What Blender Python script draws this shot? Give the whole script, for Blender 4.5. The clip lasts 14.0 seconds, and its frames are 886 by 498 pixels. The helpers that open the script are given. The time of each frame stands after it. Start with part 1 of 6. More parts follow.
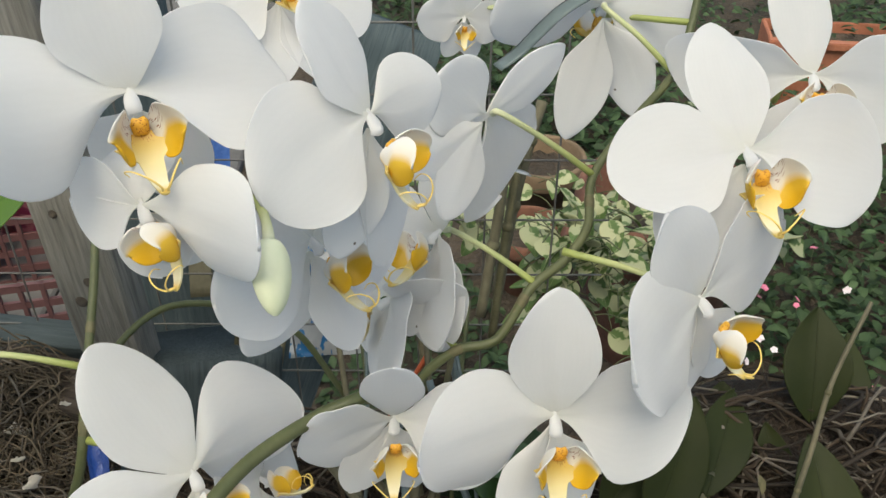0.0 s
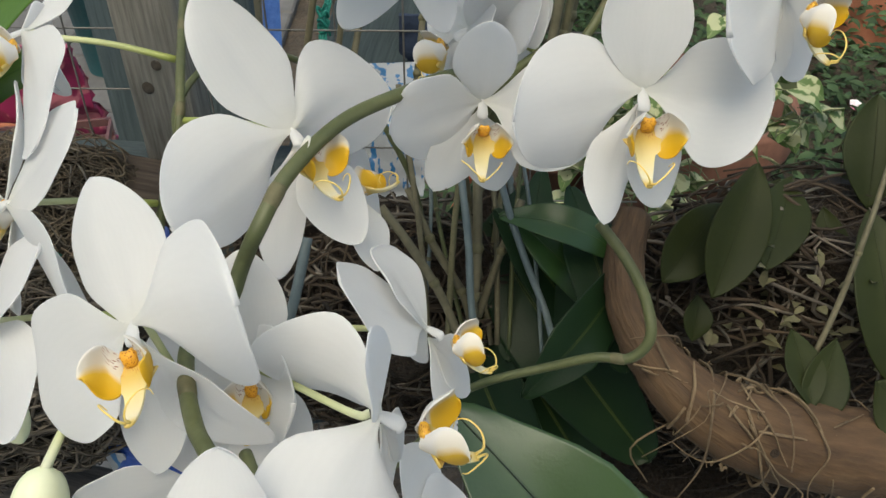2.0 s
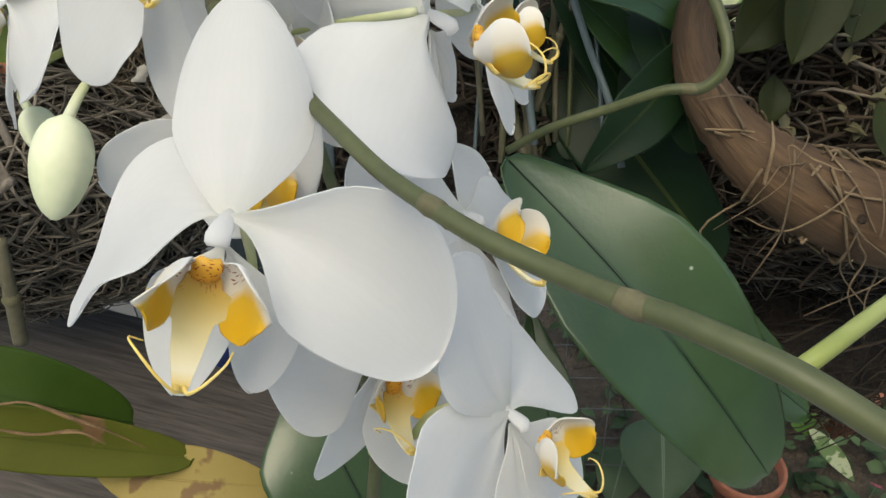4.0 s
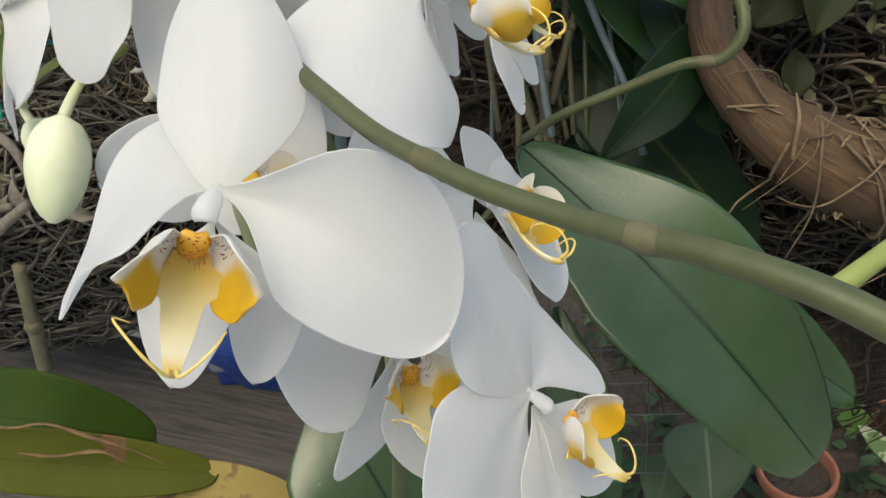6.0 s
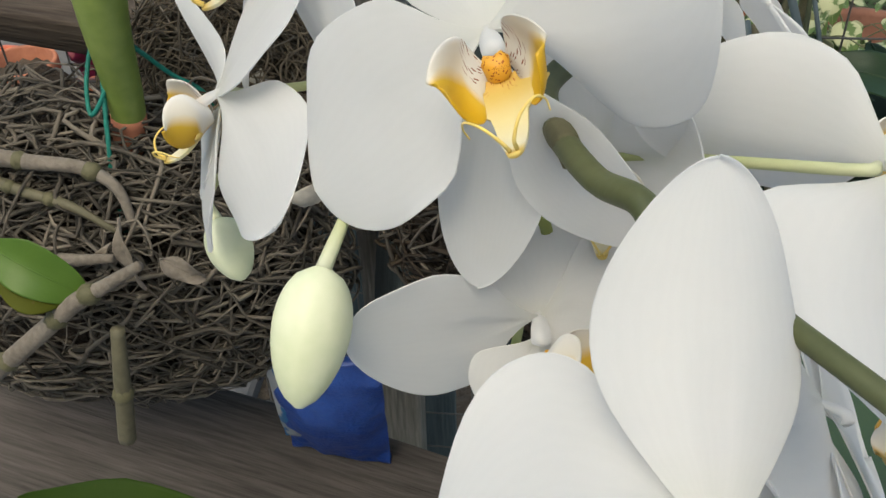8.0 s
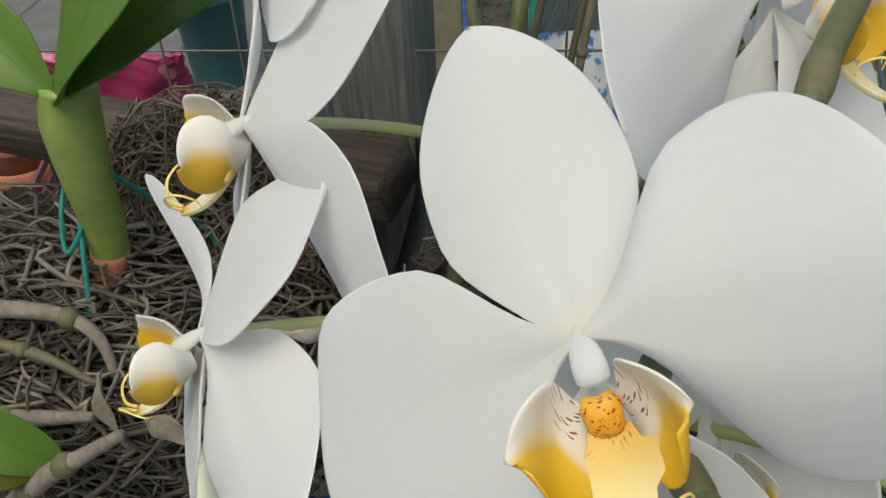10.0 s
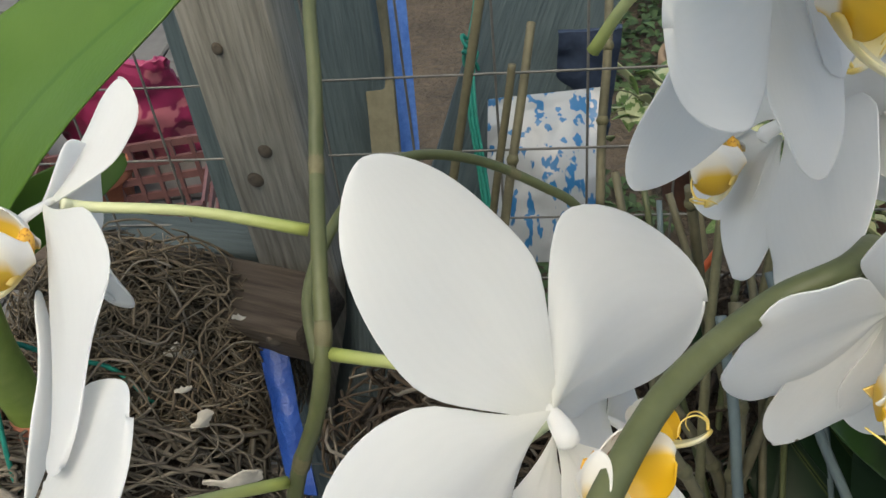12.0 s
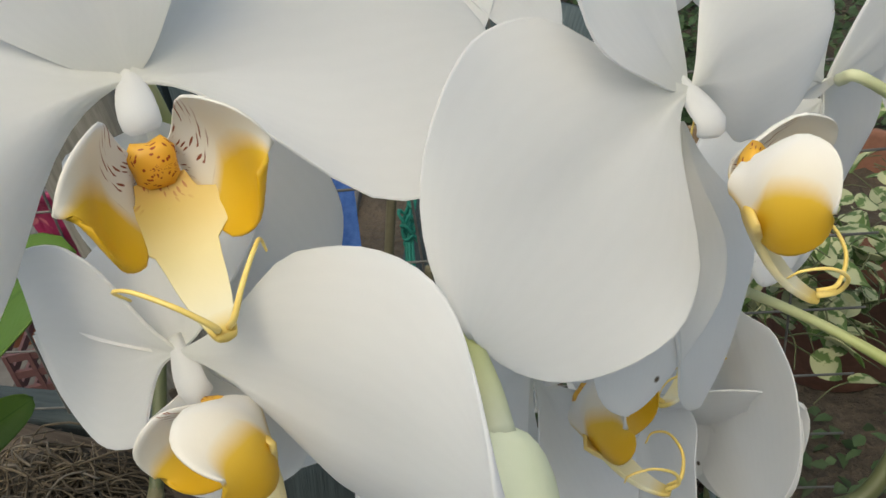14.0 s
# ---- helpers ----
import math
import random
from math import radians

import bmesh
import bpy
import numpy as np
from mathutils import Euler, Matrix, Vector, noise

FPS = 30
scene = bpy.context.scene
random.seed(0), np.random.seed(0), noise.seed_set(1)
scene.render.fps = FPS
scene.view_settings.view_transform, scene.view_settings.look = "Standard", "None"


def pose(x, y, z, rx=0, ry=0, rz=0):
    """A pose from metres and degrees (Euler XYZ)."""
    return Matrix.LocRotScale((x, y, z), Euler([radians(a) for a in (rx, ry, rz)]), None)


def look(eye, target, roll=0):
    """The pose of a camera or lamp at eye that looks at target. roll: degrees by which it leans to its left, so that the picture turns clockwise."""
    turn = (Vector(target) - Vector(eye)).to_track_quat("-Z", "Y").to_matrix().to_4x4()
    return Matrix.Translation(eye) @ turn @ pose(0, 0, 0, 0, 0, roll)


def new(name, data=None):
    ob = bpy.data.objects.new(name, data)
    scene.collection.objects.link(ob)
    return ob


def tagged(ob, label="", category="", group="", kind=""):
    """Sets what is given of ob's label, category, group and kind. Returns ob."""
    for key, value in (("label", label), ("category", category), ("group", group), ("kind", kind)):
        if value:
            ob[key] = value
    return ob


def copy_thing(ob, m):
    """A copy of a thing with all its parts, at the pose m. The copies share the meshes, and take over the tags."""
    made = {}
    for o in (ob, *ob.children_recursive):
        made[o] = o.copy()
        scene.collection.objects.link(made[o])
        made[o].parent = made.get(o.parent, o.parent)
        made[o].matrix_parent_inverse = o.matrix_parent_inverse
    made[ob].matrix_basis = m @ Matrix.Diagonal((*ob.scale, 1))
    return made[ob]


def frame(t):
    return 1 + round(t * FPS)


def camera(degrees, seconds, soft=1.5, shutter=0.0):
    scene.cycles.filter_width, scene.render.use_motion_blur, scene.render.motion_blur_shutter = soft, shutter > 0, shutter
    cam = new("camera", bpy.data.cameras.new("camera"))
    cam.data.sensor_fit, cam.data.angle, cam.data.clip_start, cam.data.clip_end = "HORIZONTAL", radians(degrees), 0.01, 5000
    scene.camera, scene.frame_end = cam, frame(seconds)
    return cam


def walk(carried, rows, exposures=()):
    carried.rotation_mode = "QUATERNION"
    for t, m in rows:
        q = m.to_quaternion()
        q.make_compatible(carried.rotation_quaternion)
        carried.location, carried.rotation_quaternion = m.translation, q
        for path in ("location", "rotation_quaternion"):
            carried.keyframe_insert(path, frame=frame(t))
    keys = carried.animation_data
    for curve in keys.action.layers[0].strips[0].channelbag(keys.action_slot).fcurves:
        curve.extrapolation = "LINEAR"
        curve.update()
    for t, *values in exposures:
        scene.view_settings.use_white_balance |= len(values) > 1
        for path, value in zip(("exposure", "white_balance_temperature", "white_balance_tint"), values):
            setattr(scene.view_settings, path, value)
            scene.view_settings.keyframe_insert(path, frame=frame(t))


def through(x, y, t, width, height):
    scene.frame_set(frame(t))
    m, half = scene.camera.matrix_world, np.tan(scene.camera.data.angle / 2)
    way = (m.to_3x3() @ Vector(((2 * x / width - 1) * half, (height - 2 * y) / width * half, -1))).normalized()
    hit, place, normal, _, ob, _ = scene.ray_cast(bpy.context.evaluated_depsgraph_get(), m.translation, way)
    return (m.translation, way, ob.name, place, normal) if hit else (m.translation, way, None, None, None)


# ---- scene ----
LENS = 52.0
cam = camera(LENS, 14.0, soft=1.5)
PATH = [
    (0, -0.0000, 0.0001, 1.2501, 54.00, 0.00, -0.00),
    (0.5, 0.0040, -0.0202, 1.2432, 52.98, 0.31, 0.31),
    (1, -0.0070, -0.0387, 1.2253, 51.52, 0.69, 1.29),
    (1.5, -0.0178, -0.0475, 1.2039, 50.76, 0.15, 1.04),
    (2, -0.0289, -0.0728, 1.1671, 51.63, 0.04, 1.06),
    (2.5, -0.0349, -0.0877, 1.1422, 51.02, 0.42, 0.64),
    (3, -0.0393, -0.0918, 1.1034, 48.49, 0.88, 2.27),
    (3.5, -0.0418, -0.1044, 1.0775, 49.05, 1.84, 1.99),
    (3.7, -0.0356, -0.1147, 1.0704, 49.48, 1.66, 3.23),
    (5.8, -0.0190, -0.1183, 1.0522, 51.37, 6.13, 3.61),
    (6, -0.0245, -0.1140, 1.0466, 51.46, 6.04, 3.08),
    (6.5, -0.0420, -0.1059, 1.0433, 51.47, 4.72, 3.66),
    (7, -0.0807, -0.0812, 1.0489, 49.93, 2.53, 5.49),
    (9.3, -0.1307, 0.0114, 1.0535, 53.84, 1.10, 6.19),
    (9.5, -0.1332, 0.0209, 1.0531, 53.78, 1.45, 5.89),
    (10, -0.1364, 0.0364, 1.0593, 53.58, 2.60, 5.26),
    (10.5, -0.1333, 0.0537, 1.0815, 53.14, 4.18, 4.85),
    (11, -0.1196, 0.0703, 1.0946, 52.99, 3.47, 4.68),
    (11.5, -0.1146, 0.0870, 1.1043, 52.00, 3.75, 4.29),
    (12, -0.0888, 0.1072, 1.1251, 50.09, 5.50, 4.65),
    (12.5, -0.0728, 0.1188, 1.1294, 51.39, 5.82, 4.86),
    (13, -0.0615, 0.1255, 1.1440, 52.92, 5.82, 4.27),
    (13.5, -0.0527, 0.1357, 1.1555, 53.94, 6.26, 3.84),
    (14, -0.0419, 0.1444, 1.1725, 54.65, 7.55, 3.90),
]
walk(cam, [(t, pose(x, y, z, rx, ry, rz)) for t, x, y, z, rx, ry, rz in PATH], [(0.0, 0.80, 7080.0, 1.5), (2.5, 0.78, 7060.0, 1.0), (6.0, 0.86, 7080.0, 2.5), (9.5, 0.63, 7000.0, 1.0), (11.0, 0.78, 7080.0, 0.5), (12.0, 0.94, 7080.0, 1.5), (12.5, 1.02, 7080.0, 1.5), (13.0, 0.96, 7200.0, 1.0), (13.5, 0.67, 7500.0, 2.0), (14.0, 0.57, 7260.0, 1.5)])

# ---------------------------------------------------------------- light
world = bpy.data.worlds.new("world")
scene.world = world
world.use_nodes = True
wn = world.node_tree
sky = wn.nodes.new("ShaderNodeTexSky")
sky.sky_type = 'NISHITA'
sky.sun_disc = False
sky.sun_elevation, sky.sun_rotation = radians(60), radians(-165)
sky.air_density, sky.dust_density, sky.ozone_density = 1.0, 4.0, 0.6
bg = wn.nodes["Background"]
bg.inputs["Strength"].default_value = 0.15
wn.links.new(sky.outputs[0], bg.inputs["Color"])
sun_data = bpy.data.lights.new("sun", 'SUN')
sun_data.energy, sun_data.angle, sun_data.color = 0.7, radians(60), (0.98, 1.0, 0.93)
sun = new("sun", sun_data)
sun.matrix_world = look((-0.60, -2.0, 4.93), (0.0, 0.2, 0.9))


# ---------------------------------------------------------------- materials
def material(name):
    m = bpy.data.materials.new(name)
    m.use_nodes = True
    nt = m.node_tree
    return m, nt, nt.nodes["Principled BSDF"]


def nd(nt, kind, **values):
    n = nt.nodes.new(kind)
    for key, value in values.items():
        n.inputs[key.replace("_", " ")].default_value = value
    return n


def ramp(nt, source, stops):
    r = nt.nodes.new("ShaderNodeValToRGB")
    while len(r.color_ramp.elements) < len(stops):
        r.color_ramp.elements.new(0.5)
    for e, (at, colour) in zip(r.color_ramp.elements, stops):
        e.position, e.color = at, (*colour, 1)
    nt.links.new(source, r.inputs["Fac"])
    return r.outputs["Color"]


def mix(nt, fac, a, b, kind='MIX'):
    n = nt.nodes.new("ShaderNodeMix")
    n.data_type, n.blend_type = 'RGBA', kind
    for sock, value in ((n.inputs[0], fac), (n.inputs[6], a), (n.inputs[7], b)):
        if isinstance(value, (int, float)):
            sock.default_value = value
        elif isinstance(value, tuple):
            sock.default_value = (*value, 1)
        else:
            nt.links.new(value, sock)
    return n.outputs[2]


def bump(nt, bsdf, height, strength, distance):
    b = nd(nt, "ShaderNodeBump", Strength=strength, Distance=distance)
    nt.links.new(height, b.inputs["Height"])
    nt.links.new(b.outputs[0], bsdf.inputs["Normal"])


def noise_tex(nt, scale, detail=4.0, stretch=None, space="Object"):
    tc = nt.nodes.new("ShaderNodeTexCoord")
    n = nd(nt, "ShaderNodeTexNoise", Scale=scale, Detail=detail)
    if stretch:
        mp = nt.nodes.new("ShaderNodeMapping")
        mp.inputs["Scale"].default_value = stretch
        nt.links.new(tc.outputs[space], mp.inputs["Vector"])
        nt.links.new(mp.outputs[0], n.inputs["Vector"])
    else:
        nt.links.new(tc.outputs[space], n.inputs["Vector"])
    return n.outputs["Fac"]


def mottled(name, stops, scale=30.0, rough=0.7, bump_at=0.4, bump_size=0.002, stretch=None, fine=6.0, space="Object", random=0.0):
    """Colour mottled at two scales, with relief."""
    m, nt, b = material(name)
    big = noise_tex(nt, scale, 5.0, stretch, space)
    small = noise_tex(nt, scale * fine, 3.0, stretch, space)
    col = mix(nt, 0.35, ramp(nt, big, stops), ramp(nt, small, stops))
    if random:
        info = nt.nodes.new("ShaderNodeNewGeometry")
        hsv = nt.nodes.new("ShaderNodeHueSaturation")
        mr = nd(nt, "ShaderNodeMapRange", To_Min=1 - random, To_Max=1 + random)
        nt.links.new(info.outputs["Random Per Island"], mr.inputs["Value"])
        nt.links.new(mr.outputs[0], hsv.inputs["Value"])
        nt.links.new(col, hsv.inputs["Color"])
        col = hsv.outputs[0]
    nt.links.new(col, b.inputs["Base Color"])
    b.inputs["Roughness"].default_value = rough
    bump(nt, b, small, bump_at, bump_size)
    return m


def uv_parts(nt):
    tc = nt.nodes.new("ShaderNodeTexCoord")
    sep = nt.nodes.new("ShaderNodeSeparateXYZ")
    nt.links.new(tc.outputs["UV"], sep.inputs[0])
    return sep.outputs["X"], sep.outputs["Y"], tc


def thin(nt, bsdf, colour, share):
    """Lets light through a thin sheet."""
    out = nt.nodes["Material Output"]
    tr = nt.nodes.new("ShaderNodeBsdfTranslucent")
    if isinstance(colour, tuple):
        tr.inputs["Color"].default_value = (*colour, 1)
    else:
        nt.links.new(colour, tr.inputs["Color"])
    ms = nt.nodes.new("ShaderNodeMixShader")
    ms.inputs[0].default_value = share
    nt.links.new(bsdf.outputs[0], ms.inputs[1])
    nt.links.new(tr.outputs[0], ms.inputs[2])
    nt.links.new(ms.outputs[0], out.inputs["Surface"])


def veins_height(nt, count, wander):
    """Fine veins that run along a petal or leaf."""
    u, v, tc = uv_parts(nt)
    w = nt.nodes.new("ShaderNodeTexWave")
    w.bands_direction = 'Y'
    w.inputs["Scale"].default_value = count
    w.inputs["Distortion"].default_value = wander
    w.inputs["Detail"].default_value = 2.0
    w.inputs["Detail Scale"].default_value = 1.5
    nt.links.new(tc.outputs["UV"], w.inputs["Vector"])
    return w.outputs["Fac"], u, v


def petal_material():
    m, nt, b = material("petal_white")
    veins, u, v = veins_height(nt, 5.0, 4.5)
    tone = ramp(nt, noise_tex(nt, 60.0), [(0.3, (0.825, 0.83, 0.84)), (0.7, (0.865, 0.868, 0.875))])
    base = ramp(nt, u, [(0.0, (0.80, 0.79, 0.70)), (0.22, (0.865, 0.86, 0.85)), (1.0, (0.865, 0.868, 0.875))])
    col = mix(nt, 0.5, tone, base)
    col = mix(nt, 0.025, col, ramp(nt, veins, [(0.3, (0.7, 0.72, 0.72)), (0.7, (0.93, 0.93, 0.93))]))
    nt.links.new(col, b.inputs["Base Color"])
    vo = nd(nt, "ShaderNodeTexVoronoi", Scale=48.0)
    tc = nt.nodes.new("ShaderNodeTexCoord")
    nt.links.new(tc.outputs["Object"], vo.inputs["Vector"])
    speck = ramp(nt, vo.outputs["Distance"], [(0.018, (1, 1, 1)), (0.034, (0, 0, 0))])
    some = ramp(nt, vo.outputs["Color"], [(0.72, (0, 0, 0)), (0.74, (1, 1, 1))])
    col = mix(nt, mix(nt, 1.0, speck, some, 'MULTIPLY'), col, (0.12, 0.09, 0.06))
    nt.links.new(col, b.inputs["Base Color"])
    b.inputs["Roughness"].default_value = 0.5
    b.inputs["Specular IOR Level"].default_value = 0.25
    b.inputs["Sheen Weight"].default_value = 0.05
    grain = mix(nt, 0.75, veins, noise_tex(nt, 900.0, 2.0))
    bump(nt, b, grain, 0.004, 0.0004)
    thin(nt, b, col, 0.56)
    return m


def lip_material(name, stops, spots, axis, spot_to=0.35, spot_edge=None):
    m, nt, b = material(name)
    u, v, tc = uv_parts(nt)
    wob = nd(nt, "ShaderNodeMath")
    wob.operation = 'ADD'
    nt.links.new(v if axis == "v" else u, wob.inputs[0])
    sc = nd(nt, "ShaderNodeMath")
    sc.operation = 'MULTIPLY'
    nt.links.new(noise_tex(nt, 120.0), sc.inputs[0])
    sc.inputs[1].default_value = 0.12
    nt.links.new(sc.outputs[0], wob.inputs[1])
    col = ramp(nt, wob.outputs[0], stops)
    if spots:
        vo = nd(nt, "ShaderNodeTexVoronoi")
        mp = nt.nodes.new("ShaderNodeMapping")
        mp.inputs["Scale"].default_value = (8.0, 17.0, 1.0) if spot_edge else (15.0, 13.0, 1.0)
        nt.links.new(tc.outputs["UV"], mp.inputs["Vector"])
        vo.inputs["Scale"].default_value = 1.0
        nt.links.new(mp.outputs[0], vo.inputs["Vector"])
        dots = ramp(nt, vo.outputs["Distance"], [(0.24, (1, 1, 1)), (0.34, (0, 0, 0))])
        near = ramp(nt, u, [(spot_to, (1, 1, 1)), (spot_to + 0.12, (0, 0, 0))])
        f = mix(nt, 1.0, dots, near, 'MULTIPLY')
        if spot_edge:
            f = mix(nt, 1.0, f, ramp(nt, v, [(spot_edge - 0.08, (1, 1, 1)), (spot_edge + 0.08, (0, 0, 0))]), 'MULTIPLY')
        col = mix(nt, f, col, spots)
    nt.links.new(col, b.inputs["Base Color"])
    b.inputs["Roughness"].default_value = 0.42
    bump(nt, b, noise_tex(nt, 700.0), 0.1, 0.0005)
    thin(nt, b, col, 0.22)
    return m


def leaf_material(name, dark, light, rib, rough=0.38, through=0.18, patches=None, patch_at=0.55, random=0.12, shine=0.3, specks=False):
    m, nt, b = material(name)
    u, v, tc = uv_parts(nt)
    tone = ramp(nt, noise_tex(nt, 14.0, 5.0), [(0.3, dark), (0.7, light)])
    mid = ramp(nt, v, [(0.475, (0, 0, 0)), (0.49, (1, 1, 1)), (0.51, (1, 1, 1)), (0.525, (0, 0, 0))])
    col = mix(nt, mix(nt, 1.0, mid, (0.6, 0.6, 0.6), 'MULTIPLY'), tone, rib)
    if patches:
        spot = ramp(nt, noise_tex(nt, 55.0, 3.0), [(patch_at, (0, 0, 0)), (patch_at + 0.05, (1, 1, 1))])
        col = mix(nt, spot, col, patches)
    if random:
        info = nt.nodes.new("ShaderNodeNewGeometry")
        hsv = nt.nodes.new("ShaderNodeHueSaturation")
        mr = nd(nt, "ShaderNodeMapRange", To_Min=1 - random, To_Max=1 + random)
        nt.links.new(info.outputs["Random Per Island"], mr.inputs["Value"])
        nt.links.new(mr.outputs[0], hsv.inputs["Value"])
        nt.links.new(col, hsv.inputs["Color"])
        col = hsv.outputs[0]
    if specks:
        vo = nd(nt, "ShaderNodeTexVoronoi", Scale=70.0)
        nt.links.new(tc.outputs["Object"], vo.inputs["Vector"])
        dot = ramp(nt, vo.outputs["Distance"], [(0.05, (1, 1, 1)), (0.09, (0, 0, 0))])
        few = ramp(nt, vo.outputs["Color"], [(0.66, (0, 0, 0)), (0.68, (1, 1, 1))])
        dust = ramp(nt, noise_tex(nt, 9.0, 3.0), [(0.45, (0, 0, 0)), (0.75, (0.30, 0.30, 0.30))])
        col = mix(nt, dust, col, (0.12, 0.16, 0.11))
        col = mix(nt, mix(nt, 1.0, dot, few, 'MULTIPLY'), col, (0.38, 0.42, 0.33))
    nt.links.new(col, b.inputs["Base Color"])
    b.inputs["Roughness"].default_value = rough
    bump(nt, b, mix(nt, 0.5, noise_tex(nt, 40.0), noise_tex(nt, 420.0)), 0.18, 0.0015)
    b.inputs["Specular IOR Level"].default_value = shine
    thin(nt, b, col, through)
    return m


def wood_material(name, dark, mid, light, along, rough=0.85):
    """Weathered timber with grain along one axis."""
    m, nt, b = material(name)
    st = [40.0, 40.0, 40.0]
    st["xyz".index(along)] = 2.2
    g1 = noise_tex(nt, 3.0, 8.0, tuple(st))
    g2 = noise_tex(nt, 11.0, 6.0, tuple(st))
    blot = noise_tex(nt, 14.0, 4.0)
    col = mix(nt, 0.5, ramp(nt, g1, [(0.3, dark), (0.5, mid), (0.72, light)]), ramp(nt, g2, [(0.35, dark), (0.65, light)]))
    col = mix(nt, 0.3, col, ramp(nt, blot, [(0.35, dark), (0.65, mid)]))
    nt.links.new(col, b.inputs["Base Color"])
    b.inputs["Roughness"].default_value = rough
    b.inputs["Specular IOR Level"].default_value = 0.2
    bump(nt, b, mix(nt, 0.5, g1, g2), 0.8, 0.004)
    return m


PETAL = petal_material()
SIDE = lip_material("side_lobe_yellow_white", [(0.0, (0.80, 0.79, 0.77)), (0.40, (0.79, 0.74, 0.64)), (0.62, (0.74, 0.48, 0.045)), (1.0, (0.72, 0.43, 0.018))], (0.24, 0.06, 0.03), "v", 0.34, 0.30)
MIDLOBE = lip_material("mid_lobe_yellow", [(0.0, (0.72, 0.40, 0.06)), (0.22, (0.72, 0.52, 0.13)), (0.48, (0.82, 0.71, 0.36)), (0.85, (0.84, 0.79, 0.59)), (1.0, (0.76, 0.58, 0.17))], (0.45, 0.12, 0.02), "u", 0.05)
CALLUS = lip_material("callus_orange", [(0.0, (0.82, 0.40, 0.03)), (1.0, (0.86, 0.52, 0.08))], (0.35, 0.05, 0.01), "u", 0.9)
TENDRIL = mottled("tendril_yellow", [(0.3, (0.80, 0.55, 0.10)), (0.7, (0.86, 0.68, 0.25))], 80, 0.45, 0.1, 0.0005)
PEDICEL = lip_material("pedicel_green_white", [(0.0, (0.72, 0.74, 0.58)), (0.5, (0.60, 0.63, 0.36)), (1.0, (0.33, 0.38, 0.11))], None, "u")
STEM = mottled("stem_olive_green", [(0.3, (0.052, 0.064, 0.022)), (0.7, (0.100, 0.110, 0.046))], 45, 0.5, 0.25, 0.0006)
BRACT = mottled("bract_dry_brown", [(0.3, (0.075, 0.072, 0.034)), (0.7, (0.140, 0.126, 0.066))], 90, 0.7, 0.4, 0.0006)
BUD = mottled("bud_pale_green", [(0.3, (0.60, 0.66, 0.42)), (0.7, (0.74, 0.76, 0.56))], 40, 0.45, 0.12, 0.0005)
LEAF = leaf_material("leaf_deep_green", (0.025, 0.056, 0.016), (0.045, 0.086, 0.026), (0.008, 0.024, 0.007), 0.27, 0.10, shine=0.6, specks=True)
# strap leaf green, lowered to near black to carry the shade they hang in
LEAF_DARK = leaf_material("leaf_strap_darkened", (0.007, 0.019, 0.008), (0.014, 0.032, 0.012), (0.09, 0.11, 0.025), 0.4, 0.06, shine=0.16)
LEAF_BRIGHT = leaf_material("leaf_fresh_green", (0.075, 0.155, 0.022), (0.115, 0.205, 0.035), (0.06, 0.13, 0.02), 0.36, 0.28)
# olive leaf colour, with some of the overhead shade mixed in
LEAF_OLIVE = leaf_material("leaf_olive_dull", (0.015, 0.021, 0.005), (0.034, 0.042, 0.011), (0.014, 0.017, 0.005), 0.55, 0.1, shine=0.2)
LEAF_OLD = leaf_material("leaf_yellowing_torn", (0.054, 0.064, 0.008), (0.090, 0.098, 0.013), (0.05, 0.06, 0.012), 0.55, 0.15, (0.16, 0.09, 0.045), 0.62, shine=0.08)
TORN = mottled("torn_brown_leaf", [(0.3, (0.085, 0.045, 0.018)), (0.7, (0.24, 0.145, 0.065))], 160, 0.8, 0.5, 0.001)
LEAF_DRY = leaf_material("leaf_dry_tan", (0.27, 0.20, 0.055), (0.38, 0.29, 0.09), (0.2, 0.13, 0.04), 0.6, 0.2, (0.20, 0.12, 0.05), 0.6)
LEAF_VARIEGATED = leaf_material("leaf_cream_and_green", (0.08, 0.14, 0.04), (0.14, 0.21, 0.07), (0.36, 0.39, 0.21), 0.45, 0.2, (0.42, 0.44, 0.26), 0.50)
GARDEN = leaf_material("garden_leaves", (0.026, 0.052, 0.020), (0.072, 0.118, 0.050), (0.06, 0.10, 0.04), 0.6, 0.2, None, 0.5, 0.45)
SLATE_DARK = wood_material("dark_slate_paint", (0.030, 0.041, 0.046), (0.050, 0.066, 0.072), (0.078, 0.099, 0.106), "z", 0.8)
LEAF_TORN = leaf_material("leaf_green_torn", (0.020, 0.043, 0.006), (0.038, 0.070, 0.010), (0.022, 0.045, 0.006), 0.5, 0.15, (0.10, 0.055, 0.02), 0.74, shine=0.08)
POST = wood_material("weathered_post_wood", (0.105, 0.098, 0.084), (0.235, 0.222, 0.194), (0.385, 0.366, 0.328), "z")
RAIL = wood_material("weathered_rail_wood", (0.028, 0.021, 0.016), (0.066, 0.051, 0.040), (0.130, 0.104, 0.082), "z")
KNOT = mottled("dark_knot", [(0.3, (0.035, 0.027, 0.020)), (0.7, (0.105, 0.086, 0.066))], 300, 0.9, 0.4, 0.0006)
BENCH = wood_material("old_bench_board", (0.042, 0.037, 0.034), (0.084, 0.074, 0.067), (0.140, 0.125, 0.114), "z")
SLATE = wood_material("slate_blue_paint", (0.050, 0.070, 0.080), (0.082, 0.112, 0.124), (0.125, 0.160, 0.172), "z", 0.62)
